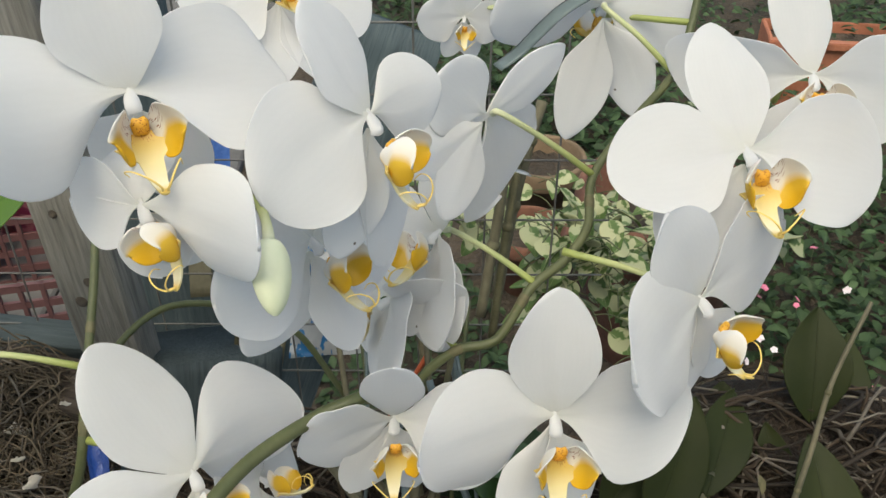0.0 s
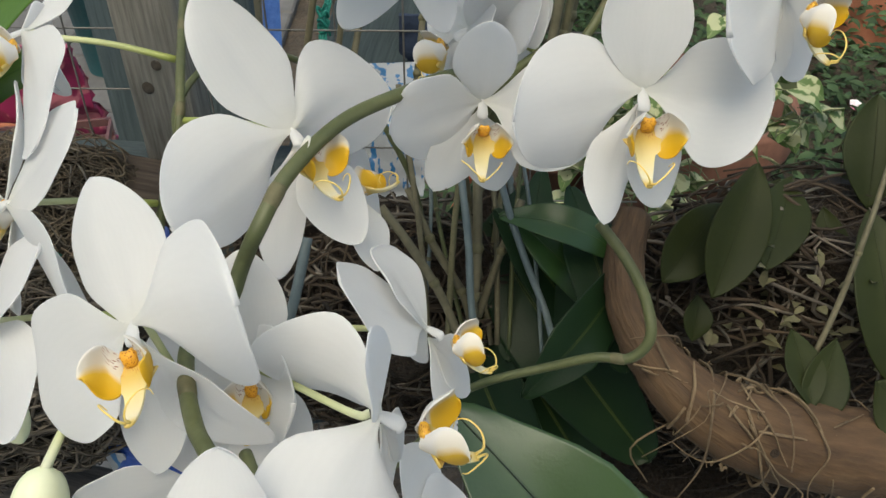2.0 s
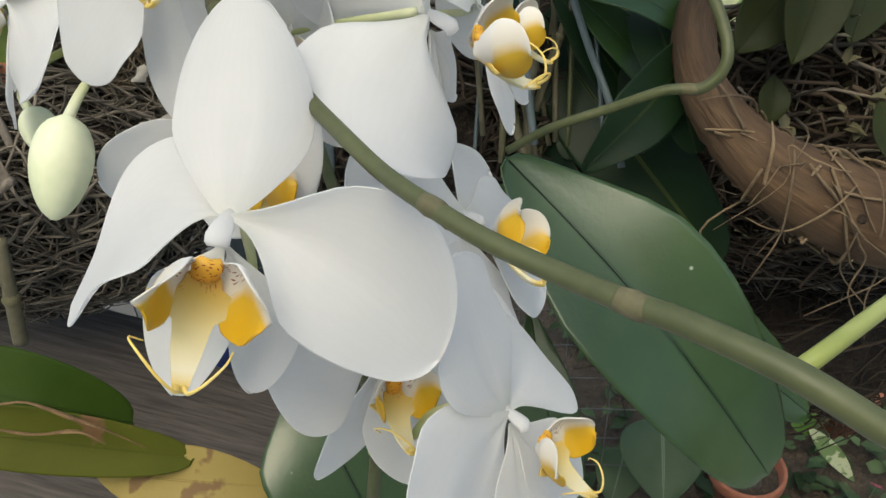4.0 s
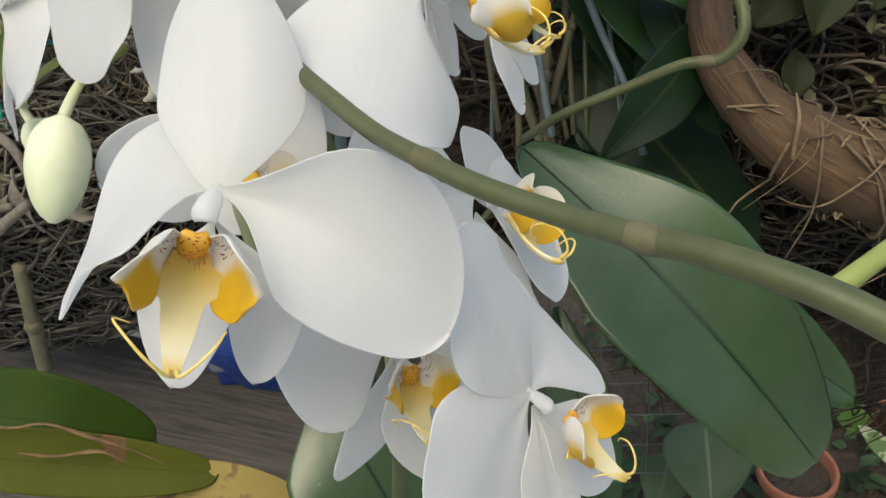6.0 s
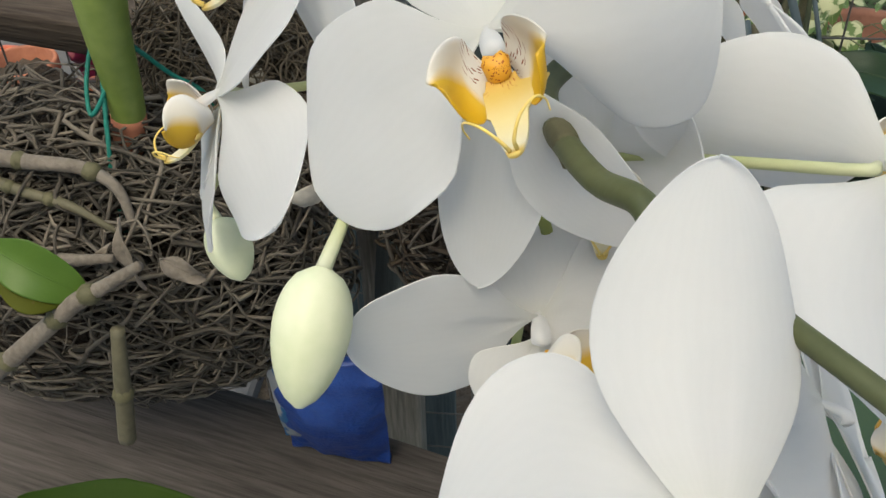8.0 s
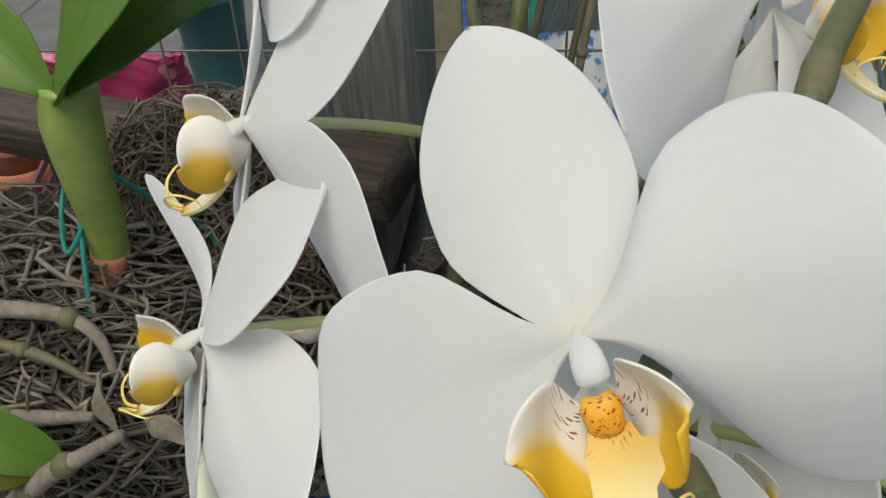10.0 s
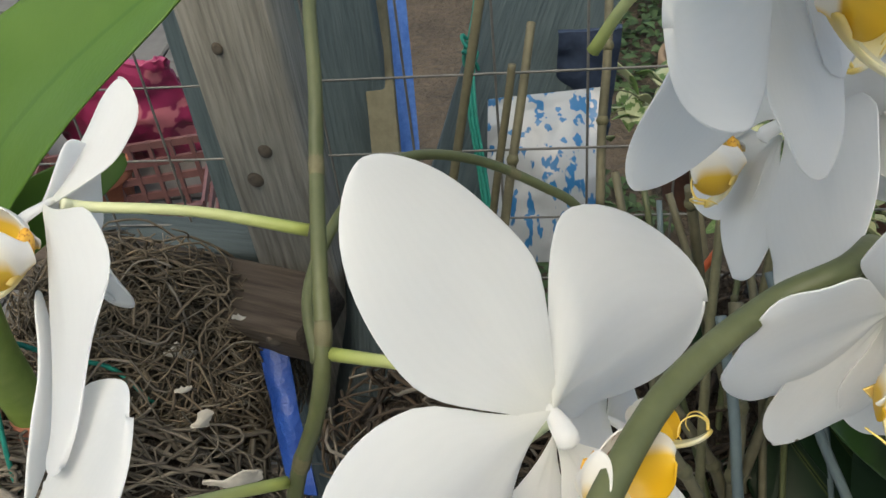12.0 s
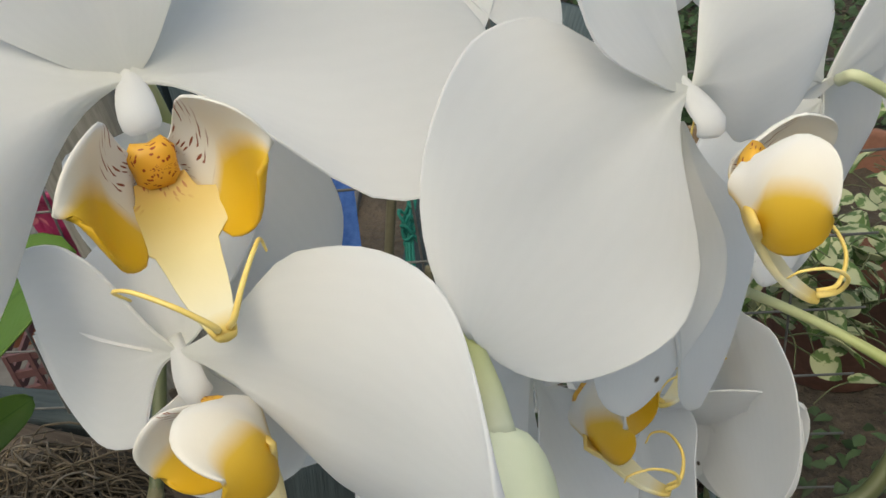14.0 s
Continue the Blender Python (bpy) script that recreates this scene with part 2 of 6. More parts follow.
LOG = mottled("bare_driftwood", [(0.25, (0.030, 0.016, 0.007)), (0.5, (0.078, 0.043, 0.019)), (0.78, (0.155, 0.094, 0.045))], 1.0, 0.75, 0.55, 0.003, (7.0, 14.0, 1.0), 3.0, "UV")
ROOT = mottled("dry_root", [(0.3, (0.060, 0.050, 0.040)), (0.7, (0.200, 0.172, 0.138))], 25, 0.85, 0.4, 0.001, random=0.45)
# root mat and brown strands: shade from foliage above is put into both colours
HUMUS_SHADED = mottled("shaded_root_mat", [(0.3, (0.009, 0.006, 0.0035)), (0.7, (0.036, 0.023, 0.013))], 45, 0.95, 1.0, 0.008)
ROOT_SHADED = mottled("shaded_brown_root", [(0.3, (0.012, 0.008, 0.0045)), (0.7, (0.060, 0.040, 0.024))], 25, 0.85, 0.4, 0.001, random=0.55)
ROOT_TAN = mottled("tan_clinging_root", [(0.3, (0.085, 0.056, 0.030)), (0.7, (0.235, 0.170, 0.10))], 60, 0.8, 0.4, 0.001, random=0.35)
ROOT_GREY = mottled("grey_old_root", [(0.3, (0.026, 0.022, 0.017)), (0.7, (0.155, 0.132, 0.104))], 25, 0.85, 0.4, 0.001, random=0.6)
ROOT_NEST = mottled("brown_nest_fibre", [(0.3, (0.045, 0.034, 0.022)), (0.7, (0.180, 0.139, 0.094))], 30, 0.85, 0.4, 0.001, random=0.5)
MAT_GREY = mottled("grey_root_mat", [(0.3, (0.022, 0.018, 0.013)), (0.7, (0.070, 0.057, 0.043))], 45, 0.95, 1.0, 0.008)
CANE_DRY = mottled("old_cane", [(0.3, (0.070, 0.064, 0.036)), (0.7, (0.155, 0.138, 0.085))], 35, 0.7, 0.4, 0.001)
CANE_GREY = mottled("papery_grey_cane", [(0.3, (0.115, 0.095, 0.075)), (0.7, (0.26, 0.225, 0.185))], 60, 0.85, 0.6, 0.0015)
CANE_BLUE = mottled("coated_wire_blue_grey", [(0.3, (0.085, 0.115, 0.122)), (0.7, (0.135, 0.172, 0.178))], 40, 0.5, 0.2, 0.0005)
CANE_GREEN = mottled("fresh_cane_green", [(0.3, (0.13, 0.19, 0.035)), (0.7, (0.24, 0.31, 0.075))], 22, 0.42, 0.25, 0.001)
ORANGE = mottled("orange_plastic", [(0.3, (0.50, 0.10, 0.04)), (0.7, (0.58, 0.14, 0.06))], 30, 0.45, 0.1, 0.0005)
STRING = mottled("green_twine", [(0.3, (0.0, 0.13, 0.10)), (0.7, (0.01, 0.22, 0.17))], 300, 0.6, 0.6, 0.0006)
WIRE = mottled("galvanised_wire", [(0.3, (0.07, 0.07, 0.068)), (0.7, (0.16, 0.155, 0.145))], 60, 0.5, 0.2, 0.0004)
TERRACOTTA = mottled("terracotta", [(0.3, (0.30, 0.105, 0.058)), (0.7, (0.44, 0.175, 0.10))], 18, 0.85, 0.3, 0.001)
POT_OLD = mottled("old_stained_clay", [(0.3, (0.115, 0.050, 0.033)), (0.7, (0.23, 0.105, 0.068))], 14, 0.9, 0.5, 0.002)
SOIL = mottled("garden_soil", [(0.3, (0.030, 0.023, 0.016)), (0.7, (0.090, 0.068, 0.047))], 9, 0.95, 1.0, 0.02)
CONCRETE = mottled("grey_paving", [(0.3, (0.075, 0.072, 0.070)), (0.7, (0.135, 0.13, 0.125))], 7, 0.9, 0.5, 0.003)
BLUE_LIGHT = mottled("pale_blue_woven_plastic", [(0.3, (0.03, 0.12, 0.42)), (0.7, (0.09, 0.22, 0.58))], 220, 0.5, 0.5, 0.001)
NAVY = mottled("navy_cloth", [(0.3, (0.015, 0.026, 0.055)), (0.7, (0.035, 0.055, 0.105))], 30, 0.9, 0.5, 0.002)
BLUE_BAG = mottled("blue_woven_plastic", [(0.3, (0.008, 0.035, 0.20)), (0.7, (0.02, 0.075, 0.33))], 60, 0.42, 0.5, 0.002)
PINK_PETAL = mottled("pink_petal", [(0.3, (0.62, 0.10, 0.22)), (0.7, (0.75, 0.30, 0.40))], 60, 0.6, 0.1, 0.001)
PALE_PETAL = mottled("pale_pink_petal", [(0.3, (0.72, 0.60, 0.62)), (0.7, (0.80, 0.74, 0.75))], 60, 0.6, 0.1, 0.001)
TEAL = mottled("teal_plastic", [(0.3, (0.02, 0.09, 0.105)), (0.7, (0.04, 0.145, 0.16))], 12, 0.45, 0.2, 0.002)
SHELL = mottled("eggshell_scrap", [(0.3, (0.34, 0.31, 0.27)), (0.7, (0.52, 0.49, 0.43))], 60, 0.6, 0.2, 0.0006)


def bag_material(name, ground, streak, at, stretch):
    m, nt, b = material(name)
    n = noise_tex(nt, 5.0, 2.0, stretch)
    col = mix(nt, ramp(nt, n, [(at, (0, 0, 0)), (at + 0.03, (1, 1, 1))]), ground, streak)
    nt.links.new(col, b.inputs["Base Color"])
    b.inputs["Roughness"].default_value = 0.38
    bump(nt, b, noise_tex(nt, 40.0, 4.0), 0.5, 0.004)
    return m


PRINTED = bag_material("white_bag_blue_print", (0.34, 0.36, 0.38), (0.02, 0.13, 0.30), 0.56, (26.0, 26.0, 7.0))
MAGENTA = bag_material("magenta_printed_bag", (0.26, 0.025, 0.085), (0.50, 0.16, 0.20), 0.57, (3.0, 3.0, 3.0))


# ---------------------------------------------------------------- mesh helpers
def mesh_of(name, verts, faces, mat, uv=None, smooth=True):
    me = bpy.data.meshes.new(name)
    me.from_pydata([tuple(v) for v in verts], [], [tuple(f) for f in faces])
    if uv is not None:
        layer = me.uv_layers.new(name="UVMap")
        loops = np.empty(len(me.loops), dtype=np.int32)
        me.loops.foreach_get("vertex_index", loops)
        layer.data.foreach_set("uv", np.asarray(uv, dtype=np.float32)[loops].ravel())
    if smooth:
        me.polygons.foreach_set("use_smooth", [True] * len(me.polygons))
    me.materials.append(mat)
    me.update()
    return me


def part(name, mesh, parent=None, label=""):
    """Links a mesh as one object, under a thing or a part."""
    ob = new(name, mesh)
    if parent is not None:
        ob.parent = parent
    if label:
        tagged(ob, label)
    return ob


def joined(pieces):
    """Several (verts, faces, uv) as one."""
    vs, fs, us, n = [], [], [], 0
    for v, f, u in pieces:
        vs.append(np.asarray(v, float))
        fs += [tuple(i + n for i in q) for q in f]
        us.append(np.asarray(u, float))
        n += len(v)
    return np.concatenate(vs), fs, np.concatenate(us)


def spline(points, steps):
    """A smooth curve through a few points."""
    p = np.asarray(points, float)
    if len(p) < 3:
        return np.array([p[0] + (p[-1] - p[0]) * k / steps for k in range(steps + 1)])
    q = np.vstack([2 * p[0] - p[1], p, 2 * p[-1] - p[-2]])
    out = []
    for k in range(len(p) - 1):
        a, b, c, d = q[k:k + 4]
        for s in np.linspace(0, 1, steps, endpoint=False):
            out.append(0.5 * (2 * b + (c - a) * s + (2 * a - 5 * b + 4 * c - d) * s ** 2 + (3 * b - a - 3 * c + d) * s ** 3))
    out.append(p[-1])
    return np.array(out)


def tube(points, radii, sides=8, steps=6, flat=1.0, wobble=0.0, rng=None):
    c = spline(points, steps)
    r = np.interp(np.linspace(0, 1, len(c)), np.linspace(0, 1, len(radii)), radii)
    tang = np.gradient(c, axis=0)
    tang /= np.linalg.norm(tang, axis=1)[:, None] + 1e-12
    side = np.cross(tang[0], (0.3, 0.2, 0.93))
    side /= np.linalg.norm(side) + 1e-12
    verts, uv = [], []
    ang = np.linspace(0, 2 * math.pi, sides, endpoint=False)
    for k in range(len(c)):
        side = side - tang[k] * (side @ tang[k])
        side /= np.linalg.norm(side) + 1e-12
        other = np.cross(tang[k], side)
        rr = r[k] * (1 + (wobble * (rng.random(sides) - 0.5) if rng is not None else 0))
        ring = c[k] + (np.cos(ang) * rr)[:, None] * side + (np.sin(ang) * rr * flat)[:, None] * other
        verts.append(ring)
        uv += [(k / (len(c) - 1), a / (2 * math.pi)) for a in ang]
    verts = np.concatenate(verts)
    n = len(c)
    faces = [(k * sides + j, k * sides + (j + 1) % sides, (k + 1) * sides + (j + 1) % sides, (k + 1) * sides + j) for k in range(n - 1) for j in range(sides)]
    faces += [tuple(range(sides))[::-1], tuple((n - 1) * sides + j for j in range(sides))]
    return verts, faces, np.array(uv)


def sheet(surface, nu, nv, thick):
    """A thin closed sheet: surface(u, v) with u along 0..1, v across -1..1 gives points; the back lies a thickness below."""
    us = 0.5 - 0.5 * np.cos(np.linspace(0, math.pi, nu))
    vs = np.sin(np.linspace(-math.pi / 2, math.pi / 2, nv))
    U, V = np.meshgrid(us, vs, indexing="ij")
    front = surface(U, V)
    du, dv = np.gradient(front, axis=0), np.gradient(front, axis=1)
    nrm = np.cross(du, dv)
    nrm /= np.linalg.norm(nrm, axis=2)[..., None] + 1e-12
    edge = (np.clip(1 - np.abs(V), 0, 1) ** 0.3 * (np.sin(math.pi * np.clip(U, 0.02, 0.99)) ** 0.2))[..., None]
    back = front - nrm * thick * (0.25 + edge)
    uv = np.stack([U, V * 0.5 + 0.5], 2).reshape(-1, 2)
    verts = np.concatenate([front.reshape(-1, 3), back.reshape(-1, 3)])
    off = nu * nv
    faces = []
    for i in range(nu - 1):
        for j in range(nv - 1):
            a, b, c, d = i * nv + j, (i + 1) * nv + j, (i + 1) * nv + j + 1, i * nv + j + 1
            faces += [(a, b, c, d), (off + d, off + c, off + b, off + a)]
    rim = [i * nv for i in range(nu)] + [(nu - 1) * nv + j for j in range(1, nv)] + [i * nv + nv - 1 for i in range(nu - 2, -1, -1)] + [j for j in range(nv - 2, 0, -1)]
    for k in range(len(rim)):
        a, b = rim[k], rim[(k + 1) % len(rim)]
        faces.append((b, a, off + a, off + b))
    return verts, faces, np.concatenate([uv, uv])


def ease(x, a, b):
    t = np.clip((x - a) / (b - a), 0, 1)
    return t * t * (3 - 2 * t)


# ---------------------------------------------------------------- orchid flowers
LOBES = ((90, 0.50, 0.172, "dorsal"), (188, 0.50, 0.255, "petal"), (-8, 0.50, 0.255, "petal"), (250, 0.47, 0.135, "sepal"), (290, 0.47, 0.135, "sepal"))


def lobe_sheet(kind, at, lift, length, twist, half, bow, curl, cup, size, rng):
    """One petal or sepal in the flower's own axes: x and y in its face, z to the front."""
    a, e, tw = radians(at), radians(lift), radians(twist)
    along = np.array([math.cos(a) * math.cos(e), math.sin(a) * math.cos(e), math.sin(e)])
    across = np.array([-math.sin(a), math.cos(a), 0.0])
    up = np.cross(along, across)
    across, up = across * math.cos(tw) + up * math.sin(tw), up * math.cos(tw) - across * math.sin(tw)
    ph = rng.random(6) * 6.28
    high = 1 if math.cos(a) > 0 else -1

    def surface(u, v):
        if kind == "petal":
            w = np.sin(math.pi * np.clip(u, 0, 1) ** 1.10) ** 0.50 * np.where(v * high > 0, 0.30 + 0.70 * ease(u, 0.0, 0.30), 0.08 + 0.92 * ease(u, 0.0, 0.40))
        elif kind == "dorsal":
            w = np.sin(math.pi * np.clip(u, 0, 1) ** 0.97) ** 0.56 * (0.66 + 0.34 * ease(u, 0.0, 0.42))
        else:
            w = np.sin(math.pi * np.clip(u, 0, 1) ** 0.96) ** 0.54 * (0.22 + 0.78 * ease(u, 0.0, 0.42))
        w = w * half * (1 + 0.02 * np.sin(5 * u + ph[0]) * np.sign(v))
        arch = np.sin(math.pi * u)
        rim = np.abs(v) ** 4
        ripple = rim * half * (0.05 * np.sin(7 * u + ph[1]) + 0.03 * np.sin(13 * u + ph[2] + v)) * ease(u, 0.25, 0.6)
        x = u * length + 0.012 * length * rim * np.sin(7 * u + ph[3]) * arch
        y = v * w + bow * length * arch
        z = curl * length * arch + 2 * cup * half * v * v * arch + ripple
        z = z - 0.045 * half * np.exp(-(v / 0.12) ** 2) * ease(u, 0.0, 0.2) * (1 - ease(u, 0.45, 0.9))
        z = z + 0.03 * half * np.sin(2.4 * v + ph[4]) * np.sin(3.0 * u + ph[5]) * arch
        return size * (x[..., None] * along + y[..., None] * across + z[..., None] * up)

    return sheet(surface, 28, 19, 0.0009)


def lip_pieces(size, rng):
    """Mid lobe, two side lobes, callus, two tendrils and the column."""
    s = size

    def mid(u, v):
        w = 0.020 + 0.026 * (1 - u) + 0.064 * np.exp(-((u - 0.24) / 0.075) ** 2) + 0.004 * ease(u, 0.85, 1.0)
        w = w * np.sin(math.pi * np.clip(0.10 + 0.86 * u, 0, 1)) ** 0.35
        x = v * w
        y = -0.114 - 0.150 * np.sin(1.45 * u) + 0.022 * v * v * np.exp(-((u - 0.24) / 0.10) ** 2)
        z = 0.088 + 0.156 * u ** 1.15 + 0.10 * np.abs(x) * (1 - u)
        return s * np.stack([x, y, z], -1)

    def side(sign):
        a = np.array([sign * 0.76, 0.10, 0.64])
        a /= np.linalg.norm(a)
        b = np.array([sign * -0.14, 0.97, 0.0])
        b = b - a * (a @ b)
        b /= np.linalg.norm(b)
        inward = np.cross(a, b) * sign

        def surface(u, v):
            w = 0.086 * (0.34 + 0.66 * ease(u, 0.0, 0.45)) * np.sqrt(np.clip(1 - (np.clip(u - 0.50, 0, 1) / 0.503) ** 2, 0.0, 1))
            along = 0.146 * u + 0.010 * v * u
            bend = 0.050 * u ** 2 + 0.42 * v * v * w - 0.012 * v * u + 0.004 * np.sin(9 * u + 2 * v)
            p = np.array([sign * 0.028, -0.108, 0.070]) + along[..., None] * a + (v * w)[..., None] * b + bend[..., None] * inward
            return s * p
        return surface

    def tinted(piece, sign):
        v, f, u = piece
        n = len(u) // 2
        tint = 1 - u[:, 1] - 0.45 * (1 - ease(u[:, 0], 0.22, 0.50)) + 0.14 * ease(u[:, 0], 0.45, 0.9)
        outer = np.concatenate([np.zeros(n), np.ones(n)]) if sign > 0 else np.concatenate([np.ones(n), np.zeros(n)])
        return v, f, np.stack([u[:, 0] + outer, tint], 1)

    out = {"mid_lobe": sheet(mid, 20, 13, 0.0014 * s / 0.095), "side_lobe": [tinted(sheet(side(k), 18, 13, 0.0008), k) for k in (-1, 1)]}
    # callus: a cleft, warty cushion
    vs, fs, us = [], [], []
    nu, nv = 10, 12
    for i in range(nu + 1):
        for j in range(nv):
            th, fi = math.pi * i / nu, 2 * math.pi * j / nv
            r = 1 - 0.07 * math.cos(4 * fi) * math.sin(th) ** 2 + 0.05 * math.sin(7 * th + fi) + 0.45 * math.exp(-((abs(fi - math.pi / 2) - 0.75) / 0.32) ** 2) * math.sin(th) ** 2
            vs.append((s * 0.028 * r * math.sin(th) * math.cos(fi), s * (-0.098 + 0.029 * r * math.sin(th) * math.sin(fi)), s * (0.092 + 0.018 * r * math.cos(th))))
            us.append((i / nu, j / nv))
    for i in range(nu):
        for j in range(nv):
            fs.append((i * nv + j, (i + 1) * nv + j, (i + 1) * nv + (j + 1) % nv, i * nv + (j + 1) % nv))
    out["callus"] = (np.array(vs), fs, np.array(us))
    curls = []
    for k in (-1, 1):
        b = rng.uniform(0.8, 1.2)
        curls.append(tube([(s * x * k, s * y, s * z) for x, y, z in ((0.007, -0.258, 0.238), (0.012, -0.240, 0.262), (0.040 * b, -0.204, 0.262), (0.074 * b, -0.182, 0.232), (0.090 * b, -0.190, 0.196), (0.080, -0.212, 0.182))], (0.0050 * s, 0.0034 * s, 0.0026 * s, 0.0016 * s), 6, 5))
    out["tendril"] = curls
    def column(u, v):
        w = 0.010 + 0.010 * ease(u, 0.0, 0.6)
        x = v * w * (1 - 0.35 * ease(u, 0.88, 1.0))
        y = 0.014 - 0.080 * u + 0.004 * u * u
        z = -0.030 + 0.070 * u + 0.014 * (1 - v * v) * ease(u, 0.1, 0.8) - 0.020 * ease(u, 0.80, 1.0)
        return s * np.stack([-x, y, z], -1)

    out["column"] = sheet(column, 14, 11, 0.014 * s)
    return out


FLAT = (0, 0, 1, 0, 1, 0, 0.03, 0.02)


def orchid_flower(place, turn, size, seed, lip_turn=(0, 0, 0), lip_at=(0, -0.108, 0.075), node=None, dorsal=FLAT, petal_a=FLAT, petal_b=FLAT, sepal_a=FLAT, sepal_b=FLAT):
    """A moth orchid flower. Each lobe: degrees round the face, lift to the front, length, twist, breadth, bow, arch and cup."""
    rng = np.random.default_rng(seed)
    flower = new("orchid_flower")
    flower.matrix_world = pose(*place, *turn)
    tagged(flower, "open white moth orchid flower with a yellow spotted lip", "flower", "flowers of the white moth orchid")
    names = ("dorsal_sepal", "petal", "petal", "lateral_sepal", "lateral_sepal")
    for (at, length, half, kind), lobe, name in zip(LOBES, (dorsal, petal_a, petal_b, sepal_a, sepal_b), names):
        da, lift, grow, twist, broad, bow, curl, cup = lobe
        back = -0.022 if name == "lateral_sepal" else (0.0 if name == "petal" else -0.012)
        v, f, u = lobe_sheet(kind, at + da, lift, length * grow, twist, half * broad, bow, curl, cup, size, rng)
        v = v + np.array([0, -0.05 * size if name == "lateral_sepal" else 0.0, back * size])
        part(name, mesh_of(name, v, f, PETAL, u), flower)
    pieces = lip_pieces(size, rng)
    yaw, pitch, roll = tuple(lip_turn) + (0,) * (3 - len(lip_turn))
    swing = np.array(Matrix.Rotation(radians(roll), 3, 'Z') @ Matrix.Rotation(radians(yaw), 3, 'Y') @ Matrix.Rotation(radians(pitch), 3, 'X'))

    hinge = np.array([0, -0.108, 0.075]) * size

    def swung(piece):
        return (np.asarray(piece[0]) - hinge) @ swing.T + np.array(lip_at) * size, piece[1], piece[2]

    pieces = {k: [swung(q) for q in p] if isinstance(p, list) else swung(p) for k, p in pieces.items() if k != "column"} | {"column": pieces["column"]}
    part("column", mesh_of("column", *pieces["column"][:2], PETAL, pieces["column"][2]), flower, "small white column")
    lip = part("lip", mesh_of("lip", *pieces["mid_lobe"][:2], MIDLOBE, pieces["mid_lobe"][2]), flower, "yellow tapering lip")
    for v, f, u in pieces["side_lobe"]:
        part("side_lobe", mesh_of("side_lobe", v, f, SIDE, u), lip, "curved lobe, white above and yellow below")
    v, f, u = pieces["callus"]
    part("callus", mesh_of("callus", v, f, CALLUS, u), lip, "orange callus with red spots")
    for v, f, u in pieces["tendril"]:
        part("tendril", mesh_of("tendril", v, f, TENDRIL, u), lip, "thin curling yellow tendril")
    if node is None:
        ends = [(0, 0.004, -0.012 * size / 0.095), (0, 0.0, -0.02), (0, -0.006, -0.034), (0, -0.016, -0.046)]
    else:
        far = flower.matrix_world.inverted() @ Vector(node)
        ends = [(0, 0.001, -0.004), (0, 0.001, -0.010), tuple(far * 0.5 + Vector((0, 0.002, -0.004))), tuple(far)]
    v, f, u = tube(ends, (0.0015, 0.0013, 0.0013, 0.0016), 8, 6)
    part("pedicel", mesh_of("pedicel", v, f, PEDICEL, u), flower, "pale green flower stalk")
    return flower


# every flower of the plant, one call each
orchid_flower((-0.0905, 0.2385, 1.1328), (70, -2, 23), 0.0935, 100, lip_turn=(9, 9), dorsal=(5, 6, 0.87, -1, 0.99, 0, 0.04, 0.06), petal_a=(-17, 29, 1.13, 22, 1.01, -0.01, -0.06, -0.25), petal_b=(0, -23, 1.16, -32, 1.07, -0.02, 0.05, 0.08), sepal_a=(2, -38, 0.9, 26, 1.12, -0.02, -0.01, -0.08), sepal_b=(3, -24, 0.9, -1, 0.98, 0, 0.03, 0.02))
orchid_flower((-0.0889, 0.2237, 1.1034), (87, -20, 11), 0.0824, 101, lip_turn=(-40, 4, 15), lip_at=(0.046, -0.088, 0.052), dorsal=(0, -63, 0.6, 0, 1, 0, 0.03, 0.02), petal_a=(-19, -33, 0.67, 13, 0.7, -0.02, 0.04, 0.07), petal_b=(-8, 45, 1.19, -14, 0.83, -0.02, -0.06, -0.2), sepal_a=(0, 0, 0.6, 0, 1, 0, 0.03, 0.02), sepal_b=(0, 0, 0.6, 0, 1, 0, 0.03, 0.02))
orchid_flower((-0.0231, 0.2594, 1.1147), (78, 6, 37), 0.0944, 102, lip_turn=(38, 19), dorsal=(24, -8, 0.88, 28, 0.9, 0.02, 0.02, 0), petal_a=(14, 9, 1.02, 16, 0.94, -0.07, 0.02, 0), petal_b=(18, 3, 0.6, 1, 0.62, -0.02, -0.02, -0.16), sepal_b=(-13, -7, 1.21, -14, 0.94, 0.01, 0.04, 0.04))
orchid_flower((-0.0483, 0.2721, 1.0574), (68, 13, 46), 0.0967, 103, lip_turn=(24, 6), petal_a=(2, 15, 1.14, -9, 0.94, 0.01, 0.03, 0.02), petal_b=(-1, -5, 0.98, 0, 1, 0, 0.03, 0.02), sepal_a=(-11, -24, 1.03, 3, 0.97, 0, 0.05, 0.05))
orchid_flower((0.1205, 0.3137, 1.0708), (59, 5, 11), 0.1129, 104, lip_turn=(-2, 10), node=(0.0911, 0.359, 1.0635), dorsal=(4, -22, 1.02, 4, 0.96, -0.01, 0.01, -0.03), petal_a=(1, 5, 1.09, 25, 0.84, -0.02, 0.03, 0.03), petal_b=(-4, 1, 1.08, -3, 0.91, 0.01, 0.06, 0.12), sepal_a=(-9, 1, 1.03, 8, 1.41, -0.09, 0.01, -0.03), sepal_b=(-19, -11, 1.12, -6, 0.99, 0, 0.02, 0.01))
